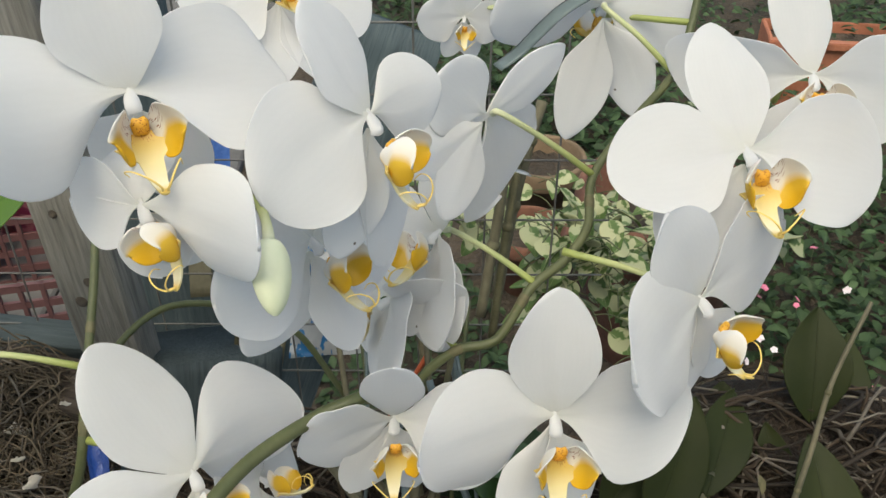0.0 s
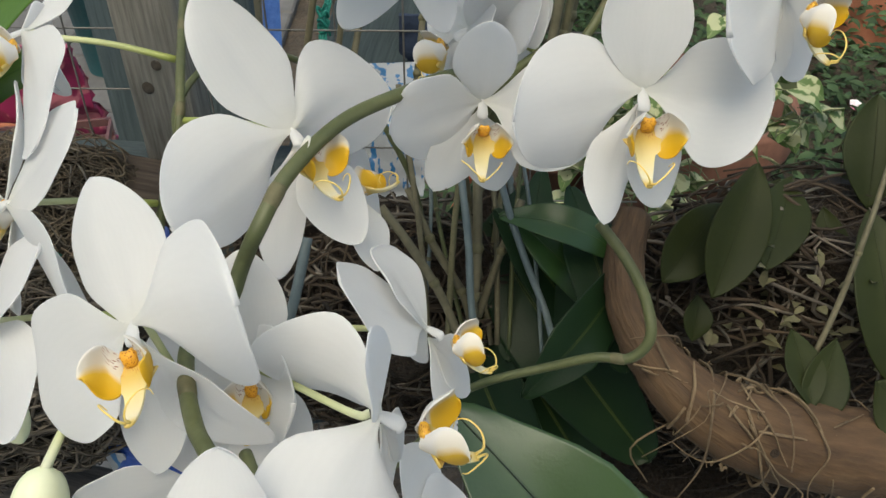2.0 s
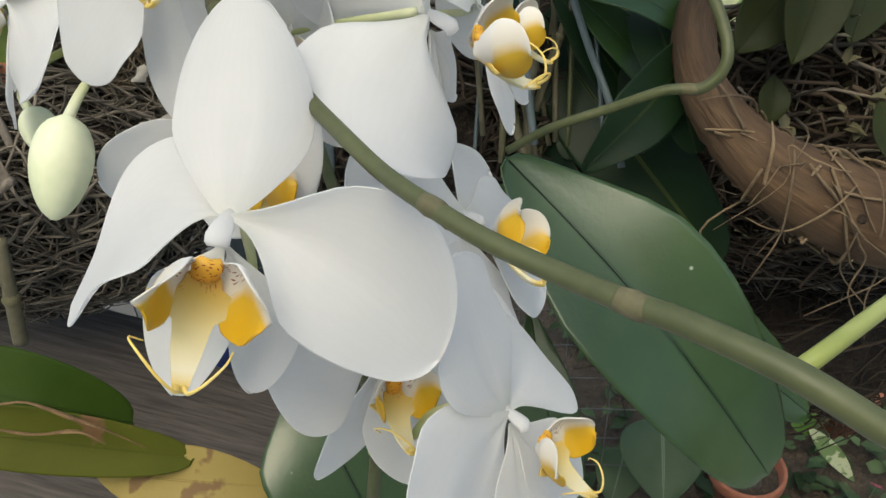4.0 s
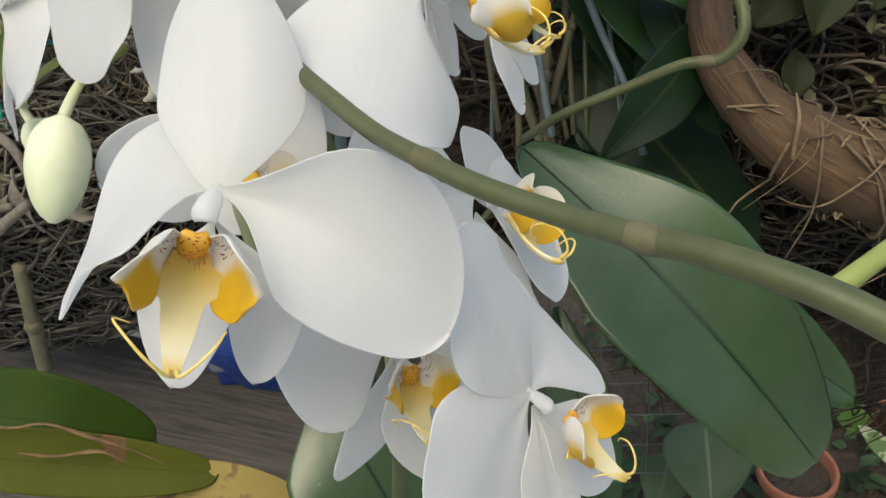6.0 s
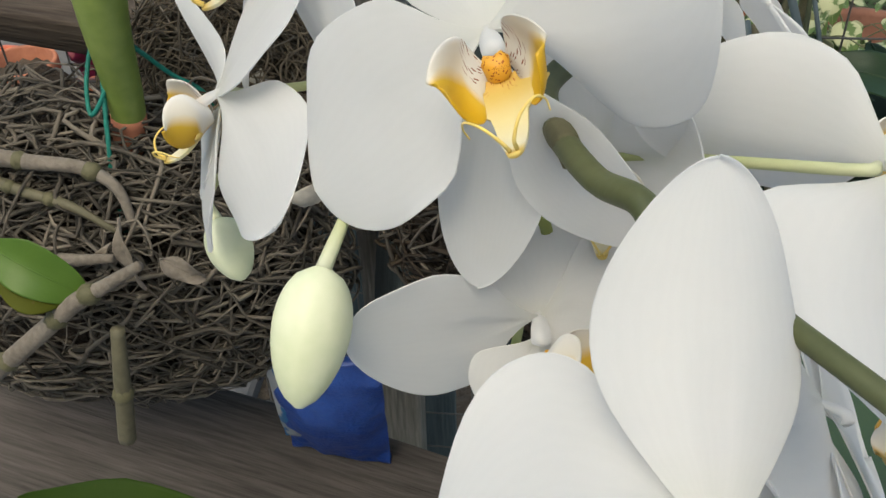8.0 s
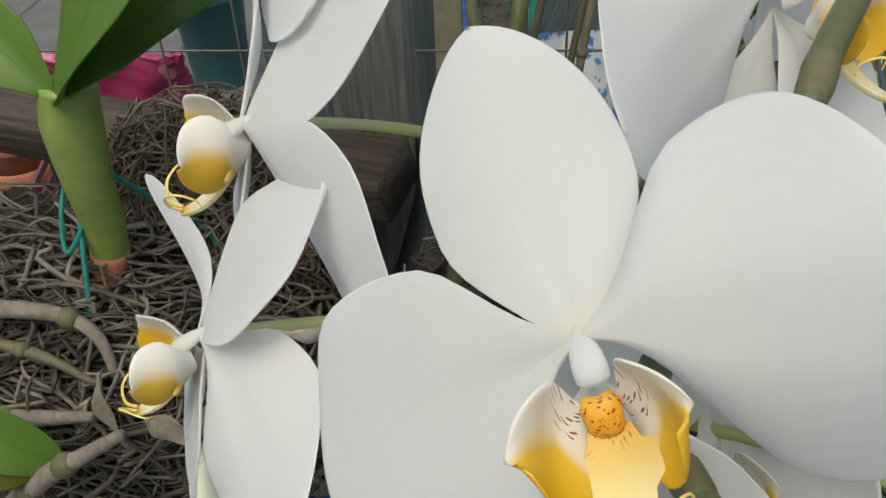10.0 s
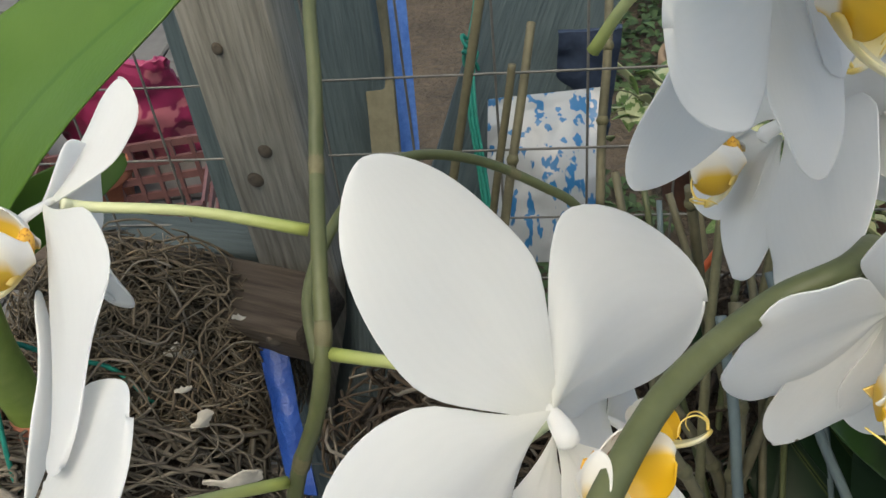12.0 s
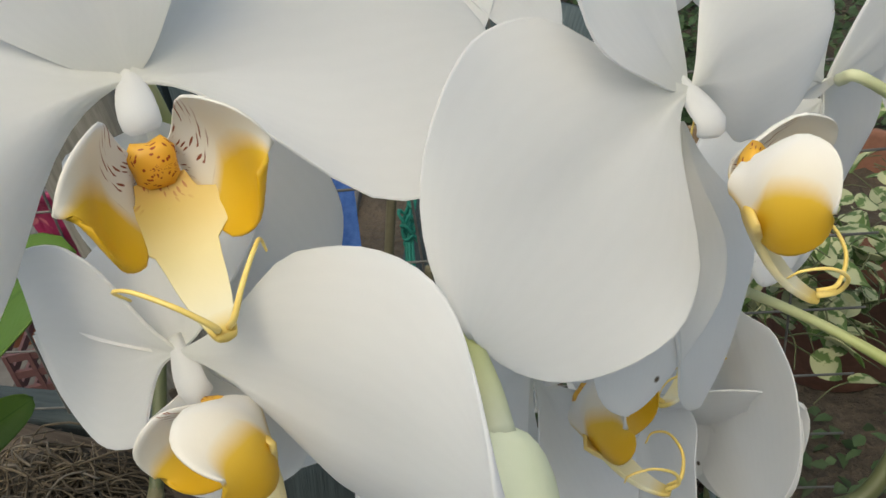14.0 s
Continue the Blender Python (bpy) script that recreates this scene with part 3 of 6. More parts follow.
orchid_flower((0.1613, 0.3643, 1.0791), (69, 3, -3), 0.1028, 105, dorsal=(14, -12, 1.09, 16, 0.85, 0.02, 0.01, -0.02), petal_a=(-13, -16, 1.26, -24, 0.72, 0.04, 0.08, 0.12), petal_b=(2, 0, 1.05, 10, 0.93, -0.01, 0.04, 0.06))
orchid_flower((0.0988, 0.2697, 1.0306), (84, -8, 39), 0.104, 106, lip_turn=(17, 19), node=(0.0469, 0.2883, 1.0396), dorsal=(16, -3, 0.92, 0, 1, 0, 0.03, 0.02), petal_a=(-10, 14, 1.04, 14, 1.08, 0.01, 0.01, -0.06), petal_b=(13, -4, 1.06, 0, 1, 0, 0.03, 0.02))
orchid_flower((0.0424, 0.241, 0.9971), (77, 9, 11), 0.1055, 107, lip_turn=(-2, 9), dorsal=(7, 2, 1.02, -9, 0.94, 0.03, 0.05, 0.07), petal_a=(3, 13, 1.08, -5, 1.01, 0.04, -0.02, -0.15), petal_b=(6, -5, 1.14, -12, 0.94, -0.04, 0.05, 0.07), sepal_a=(6, 18, 0.98, -18, 0.96, -0.02, -0.04, -0.11), sepal_b=(4, -2, 0.97, -8, 0.9, 0.01, 0.03, 0.03))
orchid_flower((-0.0191, 0.2489, 0.9876), (89, 8, 12), 0.0883, 108, lip_turn=(-3, 6), node=(-0.0173, 0.2947, 0.9626), dorsal=(11, 23, 1.01, -11, 0.81, 0, 0, -0.05), petal_a=(11, 7, 0.89, -17, 1.05, 0.03, 0.02, -0.02), petal_b=(2, 15, 1.12, -27, 0.96, 0.01, 0.06, 0.12))
orchid_flower((-0.0899, 0.2173, 0.9925), (56, 2, 29), 0.0953, 109, lip_turn=(27, 12), node=(-0.1386, 0.2429, 0.9813), dorsal=(22, 4, 1.24, 15, 1.07, 0.02, 0.01, -0.02), petal_a=(15, 21, 1.33, -14, 0.93, 0, -0.05, -0.16), petal_b=(12, -23, 1.12, 20, 1.03, 0.05, -0.05, -0.25), sepal_a=(1, -12, 1.17, -1, 0.78, -0.03, -0.02, -0.05))
orchid_flower((-0.1299, 0.1324, 0.9728), (50, -18, 11), 0.0983, 110, lip_turn=(-7, 6), node=(-0.1155, 0.1402, 0.9168), dorsal=(0, -9, 1.03, -7, 0.98, 0.01, -0.04, -0.14), petal_a=(8, -28, 1.24, 12, 0.98, -0.03, 0.03, 0.02), petal_b=(-1, 32, 0.99, 9, 1.08, -0.02, -0.04, -0.25), sepal_a=(-6, -27, 1.19, 3, 0.93, 0.02, 0, -0.02), sepal_b=(3, -27, 1.26, 17, 0.82, -0.05, 0.06, 0.06))
orchid_flower((-0.0392, 0.186, 0.9227), (68, 5, 77), 0.0886, 111, lip_turn=(18, 17), node=(-0.0994, 0.1947, 0.9106), dorsal=(-2, -13, 0.88, 12, 1.19, -0.03, 0.05, 0.08), petal_a=(-62, -6, 1.31, 25, 0.91, 0, 0, -0.05), petal_b=(0, -70, 0.5, 0, 0.8, 0, 0.03, 0.02))
orchid_flower((-0.0507, 0.1117, 0.9563), (76, -11, 80), 0.1084, 112, lip_turn=(21, 13), node=(-0.1184, 0.1773, 0.9139), dorsal=(3, 17, 0.86, 0, 0.6, 0, 0.03, 0.02), petal_a=(-5, -4, 0.99, 39, 0.93, -0.03, -0.04, -0.22), petal_b=(11, -68, 1.06, 16, 0.68, -0.06, 0.13, 0.25), sepal_a=(0, -10, 0.7, 0, 0.6, 0, 0.03, 0.02), sepal_b=(0, -10, 0.7, 0, 0.6, 0, 0.03, 0.02))
orchid_flower((-0.0439, 0.1262, 0.8771), (40, 49, 48), 0.1102, 113, lip_turn=(1, 20), dorsal=(-49, -2, 0.9, 0, 1, 0, 0.03, 0.02), petal_a=(5, -13, 1.04, 0, 1, 0, 0.03, 0.02))
orchid_flower((-0.0912, 0.0374, 0.9443), (42, 9, -3), 0.1139, 114, lip_turn=(22, 52), dorsal=(8, -5, 0.96, 4, 0.86, -0.01, -0.07, -0.2), petal_a=(24, -28, 0.92, 41, 0.82, -0.27, 0.05, 0.07), petal_b=(-16, -18, 1.03, 8, 0.67, 0.12, 0.09, 0.17), sepal_a=(3, -32, 0.83, 5, 0.77, -0.08, -0.01, -0.04), sepal_b=(-11, -46, 0.9, 27, 0.79, 0.03, -0.07, -0.15))
orchid_flower((-0.1028, 0.1616, 0.9279), (69, -3, 0), 0.0852, 115, petal_b=(5, 56, 0.89, 0, 1, 0, 0.03, 0.02))
orchid_flower((-0.0684, 0.0806, 0.8588), (65, 18, 26), 0.0982, 116, lip_turn=(2, -1), node=(-0.0743, 0.0703, 0.8181), petal_a=(-10, 2, 0.8, 16, 1.06, 0, 0.01, -0.06), sepal_a=(0, -13, 1, -22, 0.75, 0.01, 0.06, 0.07))
orchid_flower((-0.0287, 0.0463, 0.87), (65, 1, 58), 0.0888, 117, lip_turn=(-1, 14), dorsal=(0, 6, 1.14, 10, 1.19, 0.07, 0.02, -0.02), petal_a=(8, 1, 1.14, -10, 1.23, -0.01, 0.01, -0.05), petal_b=(10, -31, 1.03, -22, 1.06, -0.01, 0.04, 0.05))
orchid_flower((-0.2041, 0.2624, 1.0103), (56, -28, -48), 0.0918, 118, lip_turn=(-13, 23, -40), lip_at=(0.101, -0.101, 0.011), node=(-0.1469, 0.271, 0.9941), dorsal=(29, -20, 0.91, 29, 0.76, 0.05, -0.05, -0.14), petal_b=(-41, -5, 1.41, -2, 1, 0.03, -0.01, -0.1), petal_a=(0, -40, 0.55, 0, 0.8, 0, 0.03, 0.02), sepal_a=(0, -50, 0.6, 0, 0.8, 0, 0.03, 0.02), sepal_b=(0, -50, 0.6, 0, 0.8, 0, 0.03, 0.02))
orchid_flower((-0.1996, 0.2031, 0.9683), (77, 17, -78), 0.1054, 119, lip_turn=(-1, 13, 17), lip_at=(-0.016, -0.064, -0.017), node=(-0.1539, 0.2333, 0.9472), dorsal=(3, -26, 1.08, 2, 1.07, -0.01, 0, -0.05), petal_a=(-19, -1, 1.04, -6, 0.3, 0.01, -0.04, -0.05), petal_b=(-1, -25, 1.34, 10, 1.05, -0.02, -0.03, -0.14))
orchid_flower((-0.2077, 0.1752, 0.9328), (74, 5, -69), 0.0919, 120, lip_turn=(-6, 16, 3), lip_at=(0.001, -0.064, 0.003), node=(-0.1575, 0.1787, 0.9342), dorsal=(-9, -22, 1.06, -9, 1.15, 0.01, 0.04, 0.03), petal_a=(-11, 9, 1.19, 6, 0.24, 0.1, -0.14, -0.1), petal_b=(6, -11, 1.2, -24, 0.78, 0.05, -0.02, -0.09))
orchid_flower((-0.0249, 0.3312, 0.9807), (74, 12, -75), 0.1018, 121, lip_turn=(-25, 45), node=(0.0066, 0.2824, 0.9921), dorsal=(-37, -9, 1.2, 40, 1.13, -0.07, 0.09, 0.16), petal_b=(10, 14, 1.16, -1, 1.02, 0.04, 0.01, -0.03))
orchid_flower((-0.0023, 0.3236, 1.0247), (59, -24, -44), 0.0954, 122, node=(0.038, 0.2994, 1.0154), petal_b=(-64, 6, 1.1, 21, 1, 0, 0.03, 0.02))
orchid_flower((0.0758, 0.4166, 1.0906), (94, 1, 182), 0.1073, 123, node=(0.1066, 0.3877, 1.0689), petal_a=(7, 2, 0.87, -8, 0.94, -0.01, 0.03, 0.02), petal_b=(-1, -3, 1.01, -22, 0.92, 0.01, 0.06, 0.11), sepal_a=(-3, -4, 1.08, 12, 0.96, -0.04, 0.05, 0.05), sepal_b=(-4, -9, 1.21, -6, 0.98, -0.01, 0.01, -0.01))
orchid_flower((0.0173, 0.3348, 1.0753), (127, -56, -173), 0.0907, 124, node=(0.0662, 0.3429, 1.0413), dorsal=(6, -8, 1.03, 18, 0.73, 0.03, 0.01, -0.01), petal_a=(1, 26, 1.13, -9, 1.37, 0.02, 0, -0.09), petal_b=(-13, -15, 0.8, -11, 0.74, -0.02, 0.02, -0.01))
orchid_flower((0.0113, 0.4606, 1.0672), (95, 5, 7), 0.05, 125, node=(0.1152, 0.4015, 1.088))
orchid_flower((-0.0622, 0.3325, 1.1291), (42, 12, 34), 0.08, 126, node=(-0.0502, 0.3547, 1.1256))
orchid_flower((-0.0769, 0.2528, 0.9478), (61, 39, 70), 0.0744, 127, lip_turn=(-1, -42), sepal_a=(-1, 13, 1.27, 25, 1.24, 0.01, 0.05, 0.05))
orchid_flower((0.087, 0.035, 0.956), (60, 0, 0), 0.095, 128, node=(0.0116, -0.0248, 0.9650), petal_a=(-30, 0, 0.96, 0, 0.5, 0, 0.03, 0.02))
orchid_flower((-0.1163, 0.1292, 0.8982), (54, 4, 8), 0.1007, 129, lip_turn=(60, 0), dorsal=(0, 0, 0.5, 0, 1, 0, 0.03, 0.02), petal_a=(1, 0, 0.96, -38, 0.79, 0.01, 0.03, 0.01), petal_b=(0, 0, 0.5, 0, 1, 0, 0.03, 0.02), sepal_a=(0, 0, 0.5, 0, 1, 0, 0.03, 0.02), sepal_b=(0, 0, 0.5, 0, 1, 0, 0.03, 0.02))


# ---------------------------------------------------------------- stems and buds
def flower_stem(points, radii, nodes, label):
    stem = new("flower_stem")
    tagged(stem, label, "stem", "stems of the white moth orchid")
    base = Vector(points[0])
    stem.location = base
    pts = [tuple(Vector(p) - base) for p in points]
    v, f, u = tube(pts, radii, 12, 8)
    part("stalk", mesh_of("stalk", v, f, STEM, u), stem)
    c = spline(pts, 8)
    for at in nodes:
        k = min(int(at * (len(c) - 1)), len(c) - 2)
        d = Vector(c[k + 1] - c[k]).normalized()
        r = float(np.interp(at, np.linspace(0, 1, len(radii)), radii))
        p = Vector(c[k])
        side = d.orthogonal().normalized()
        v, f, u = tube([tuple(p - d * r * 1.2), tuple(p - d * r * 0.2), tuple(p + d * r * 1.4), tuple(p + d * r * 3.2 + side * r * 0.9)], (r * 1.01, r * 1.12, r * 1.06, r * 0.2), 12, 4)
        part("bract", mesh_of("bract", v, f, BRACT, u), stem, "dry brown bract at a node")
    return stem


flower_stem([(-0.0056, 0.3265, 0.908), (-0.011, 0.2989, 0.949), (-0.0193, 0.2689, 0.9872), (-0.032, 0.2478, 0.9995), (-0.0484, 0.2398, 0.997), (-0.0706, 0.2157, 0.9979), (-0.0865, 0.1866, 0.9944), (-0.0955, 0.169, 0.9835), (-0.1026, 0.168, 0.9688), (-0.1076, 0.1589, 0.9583), (-0.1172, 0.1438, 0.9547), (-0.1148, 0.1269, 0.9535), (-0.1074, 0.1076, 0.9545), (-0.0992, 0.093, 0.9584), (-0.0957, 0.0831, 0.9475)], (0.0026, 0.0028, 0.0029, 0.0027), (0.46, 0.8), "thick olive green arching orchid flower stem")
flower_stem([(-0.0922, 0.1034, 0.9476), (-0.0802, 0.0786, 0.9503), (-0.0686, 0.0587, 0.9528), (-0.0567, 0.0414, 0.9536), (-0.0461, 0.0273, 0.956), (-0.0346, 0.016, 0.9565), (-0.0201, 0.0043, 0.9577), (-0.0104, -0.0057, 0.9610), (-0.0010, -0.0145, 0.9640), (0.0116, -0.0248, 0.9650), (0.0244, -0.0324, 0.9609)], (0.0021, 0.0020, 0.0022, 0.0024), (0.42, 0.72), "olive green orchid flower stem with swollen nodes")
flower_stem([(-0.1305, 0.3832, 1.0278), (-0.1410, 0.3640, 1.0269), (-0.1494, 0.3498, 1.0271)] + [(-0.1524, 0.3323, 1.0259), (-0.1482, 0.3051, 1.0134), (-0.1459, 0.2830, 1.0011), (-0.1425, 0.2596, 0.9919), (-0.1404, 0.2431, 0.9820), (-0.1437, 0.2374, 0.9670), (-0.1512, 0.2344, 0.9481), (-0.1549, 0.2266, 0.9307), (-0.1573, 0.2150, 0.9081)], (0.0017, 0.0018, 0.0019, 0.0020, 0.0021), (0.45, 0.62, 0.8), "green orchid flower stem with several nodes")
flower_stem([(-0.1509, 0.2643, 0.9559), (-0.1554, 0.2826, 0.9629), (-0.1519, 0.3064, 0.9671), (-0.1453, 0.3369, 0.9629), (-0.1333, 0.3544, 0.9580), (-0.1146, 0.3713, 0.9432), (-0.0933, 0.3795, 0.9253), (-0.0798, 0.3832, 0.9115), (-0.0654, 0.3820, 0.8837), (-0.0552, 0.3843, 0.8531), (-0.0467, 0.3770, 0.8115)], (0.0017, 0.0018, 0.0018, 0.0019), (0.55,), "thin green orchid stem curving behind the flowers")
flower_stem([(0.1233, 0.4268, 1.1057), (0.1152, 0.4015, 1.0880), (0.1066, 0.3877, 1.0689), (0.0857, 0.3657, 1.0557), (0.0662, 0.3429, 1.0413), (0.0621, 0.3215, 1.0289), (0.0517, 0.3089, 1.0201), (0.0369, 0.2980, 1.0135), (0.0227, 0.2855, 0.9963), (0.0061, 0.2827, 0.9925), (-0.0094, 0.2794, 0.9794), (-0.0234, 0.2771, 0.9507)], (0.0019, 0.0020, 0.0021, 0.0021), (0.18, 0.42, 0.66, 0.82), "olive green orchid flower stem carrying several flowers")
flower_stem([(0.0363, 0.2625, 0.9180), (0.0482, 0.2528, 0.9058), (0.0575, 0.2414, 0.8916), (0.0603, 0.2299, 0.8775), (0.0520, 0.2271, 0.8664), (0.0368, 0.2306, 0.8631), (0.0162, 0.2344, 0.8525), (-0.0109, 0.2368, 0.8402), (-0.0308, 0.2382, 0.8267)], (0.0026, 0.0027, 0.0023, 0.0020), (0.55,), "yellow green bent orchid spike behind the flowers")
flower_stem([(-0.0801, 0.0966, 0.8359), (-0.0765, 0.0878, 0.8243), (-0.0745, 0.0789, 0.8128), (-0.0770, 0.0735, 0.7904), (-0.0818, 0.0729, 0.7582)], (0.0022, 0.0024, 0.0025), (0.5,), "short upright green orchid stem")


def bud(points, radius, stalk, label):
    """A closed flower bud: an egg with three seams, on its stalk."""
    thing = new("orchid_bud")
    tagged(thing, label, "bud", "buds of the white moth orchid")
    top, tip = Vector(points[0]), Vector(points[1])
    thing.location = top
    d = tip - top
    z = d.normalized()
    x = z.orthogonal().normalized()
    y = z.cross(x)
    nu, nv = 16, 24
    vs, us = [], []
    for i in range(nu + 1):
        t = i / nu
        r = radius * (math.sin(math.pi * min(max(t, 0.004), 0.996) ** 0.80) ** 0.50)
        for j in range(nv):
            a = 2 * math.pi * j / nv
            rr = r * (1 - 0.07 * abs(math.cos(1.5 * a)) ** 6)
            vs.append(z * d.length * t + x * rr * math.cos(a) + y * rr * 0.86 * math.sin(a))
            us.append((t, j / nv))
    fs = [(i * nv + j, i * nv + (j + 1) % nv, (i + 1) * nv + (j + 1) % nv, (i + 1) * nv + j) for i in range(nu) for j in range(nv)]
    part("bud_body", mesh_of("bud_body", vs, fs, BUD, us), thing)
    v, f, u = tube([tuple(Vector(p) - top) for p in stalk], (0.0020, 0.0015, 0.0016), 8, 6)
    part("pedicel", mesh_of("pedicel", v, f, PEDICEL, u), thing, "pale green bud stalk")
    return thing


bud(((-0.0505, 0.2141, 1.0988), (-0.0483, 0.2007, 1.0804)), 0.0062, [(-0.0502, 0.2133, 1.0978), (-0.0518, 0.2195, 1.1011), (-0.0563, 0.2318, 1.1010)], "closed pale yellow green orchid bud hanging on its stalk")
bud(((-0.1669, 0.1194, 0.9194), (-0.1705, 0.0976, 0.8951)), 0.0100, [(-0.1669, 0.1187, 0.9186), (-0.1644, 0.1269, 0.9232), (-0.1630, 0.1373, 0.9242), (-0.1588, 0.1564, 0.9229)], "large closed pale green orchid bud with faint seams")
bud(((-0.2172, 0.1812, 0.8849), (-0.2080, 0.1689, 0.8705)), 0.0075, [(-0.2172, 0.1804, 0.8841), (-0.2207, 0.1847, 0.8892), (-0.2148, 0.1862, 0.8979), (-0.1924, 0.1792, 0.9114)], "smaller closed yellow green orchid bud")


# ---------------------------------------------------------------- leaves
def blade(base, tip, width, normal, arch, shape, fold=0.18, wave=0.04, thick=0.0018, seed=0, sag=0.0):
    """A leaf blade from base to tip; arch lifts its middle, fold is the keel along the midrib."""
    rng = np.random.default_rng(seed)
    b, t = np.array(base, float), np.array(tip, float)
    ax = t - b
    L = np.linalg.norm(ax)
    x = ax / L
    n = np.array(normal, float)
    n = n - x * (n @ x)
    n /= np.linalg.norm(n)
    y = np.cross(n, x)
    ph = rng.random(3) * 6.28

    def surface(u, v):
        if shape == "strap":
            w = np.sin(math.pi * np.clip(u, 0, 1) ** 0.9) ** 0.38 * (0.55 + 0.45 * ease(u, 0, 0.4))
        elif shape == "heart":
            w = np.sin(math.pi * np.clip(u, 0, 1) ** 0.62) ** 0.75
        else:
            w = np.sin(math.pi * np.clip(u, 0, 1) ** 0.95) ** 0.8
        w = w * width * 0.5
        yy = v * w
        z = arch * L * np.sin(math.pi * u) + fold * np.abs(v) * w - sag * L * u ** 2
        z = z + wave * width * np.abs(v) ** 2 * np.sin(8 * u + ph[0] + v)
        return b + (u * L)[..., None] * x + yy[..., None] * y + z[..., None] * n

    return sheet(surface, 18, 9, thick)


def leaf(name, base, tip, width, normal, arch, mat, label, shape="oval", group="", root=None, **more):
    thing = new(name)
    tagged(thing, label, "leaf", group)
    o = np.array(base, float)
    thing.location = base
    v, f, u = blade(base, tip, width, normal, arch, shape, **more)
    part("blade", mesh_of("blade", v - o, f, mat, u), thing)
    line = v[:18 * 9].reshape(18, 9, 3)[1:-1:3, 4] - o
    v, f, u = tube([tuple(q) for q in line], (0.0005, 0.0004, 0.0002), 6, 3)
    part("midrib", mesh_of("midrib", v, f, LEAF_DARK if mat is LEAF else mat, u), thing, "fine line of the midrib")
    if root is not None:
        r = np.array(root, float) - o
        v, f, u = tube([(0, 0, 0), tuple(r * 0.5 + np.array([0.01, 0.004, 0.01])), tuple(r)], (0.0014, 0.002), 6, 5)
        part("stalk", mesh_of("stalk", v, f, STEM, u), thing, "thin green leaf stalk")
    return thing


# the moth orchid's own leaves
leaf("orchid_leaf", (-0.0311, 0.2278, 0.8298), (0.0943, 0.1528, 0.7007), 0.078, (0.2, -0.55, 0.8), 0.07, LEAF, "broad glossy dark green orchid leaf with sunken midrib", "strap", "leaves of the moth orchid", fold=0.22, seed=1)
leaf("orchid_leaf", (-0.0378, 0.2582, 0.7898), (0.1332, 0.2134, 0.6736), 0.050, (0.1, -0.5, 0.8), 0.05, LEAF, "dark green orchid leaf under the broad one", "strap", "leaves of the moth orchid", seed=2)
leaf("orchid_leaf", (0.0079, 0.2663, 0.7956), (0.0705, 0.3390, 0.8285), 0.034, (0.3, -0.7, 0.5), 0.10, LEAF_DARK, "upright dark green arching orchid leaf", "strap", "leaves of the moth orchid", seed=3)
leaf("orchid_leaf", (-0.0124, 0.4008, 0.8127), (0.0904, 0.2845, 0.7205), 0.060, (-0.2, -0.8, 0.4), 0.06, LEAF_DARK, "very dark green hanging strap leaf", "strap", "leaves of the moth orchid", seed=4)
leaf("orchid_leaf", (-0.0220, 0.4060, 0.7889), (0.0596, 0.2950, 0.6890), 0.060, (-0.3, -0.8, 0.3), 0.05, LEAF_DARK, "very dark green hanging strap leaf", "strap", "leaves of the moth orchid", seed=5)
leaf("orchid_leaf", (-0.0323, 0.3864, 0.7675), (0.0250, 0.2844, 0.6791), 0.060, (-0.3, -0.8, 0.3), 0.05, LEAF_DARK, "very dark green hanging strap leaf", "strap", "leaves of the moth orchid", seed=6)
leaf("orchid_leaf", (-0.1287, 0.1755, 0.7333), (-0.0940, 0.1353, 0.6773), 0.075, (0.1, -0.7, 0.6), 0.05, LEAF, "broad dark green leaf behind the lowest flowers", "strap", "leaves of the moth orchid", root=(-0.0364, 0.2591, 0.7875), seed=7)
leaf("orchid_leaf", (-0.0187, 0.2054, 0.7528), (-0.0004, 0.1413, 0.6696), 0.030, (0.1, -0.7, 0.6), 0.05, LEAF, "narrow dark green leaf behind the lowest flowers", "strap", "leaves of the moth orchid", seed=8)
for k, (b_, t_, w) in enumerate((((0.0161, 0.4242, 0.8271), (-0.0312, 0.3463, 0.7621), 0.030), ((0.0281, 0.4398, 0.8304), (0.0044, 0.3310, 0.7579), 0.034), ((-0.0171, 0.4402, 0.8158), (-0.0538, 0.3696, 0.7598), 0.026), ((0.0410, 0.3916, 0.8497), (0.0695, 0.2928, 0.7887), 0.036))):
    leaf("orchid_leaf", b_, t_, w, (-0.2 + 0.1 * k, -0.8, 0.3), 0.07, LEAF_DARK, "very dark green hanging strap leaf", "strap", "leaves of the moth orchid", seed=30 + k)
STRAP = leaf_material("leaf_arching_strap", (0.016, 0.044, 0.010), (0.034, 0.076, 0.020), (0.10, 0.12, 0.03), 0.32, 0.10, shine=0.5)
leaf("orchid_leaf", (-0.0040, 0.356, 0.853), (0.0690, 0.345, 0.832), 0.024, (-0.1, -0.45, 0.9), 0.20, STRAP, "arching mid green strap leaf catching light", "strap", "leaves of the moth orchid", seed=41)
leaf("orchid_leaf", (0.0020, 0.362, 0.850), (0.0640, 0.350, 0.784), 0.026, (0.3, -0.75, 0.6), 0.10, STRAP, "arching green strap leaf with a pale midrib", "strap", "leaves of the moth orchid", seed=42)
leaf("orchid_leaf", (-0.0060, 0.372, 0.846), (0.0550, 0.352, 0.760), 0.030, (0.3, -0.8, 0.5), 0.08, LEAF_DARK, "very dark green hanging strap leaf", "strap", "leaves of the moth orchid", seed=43)
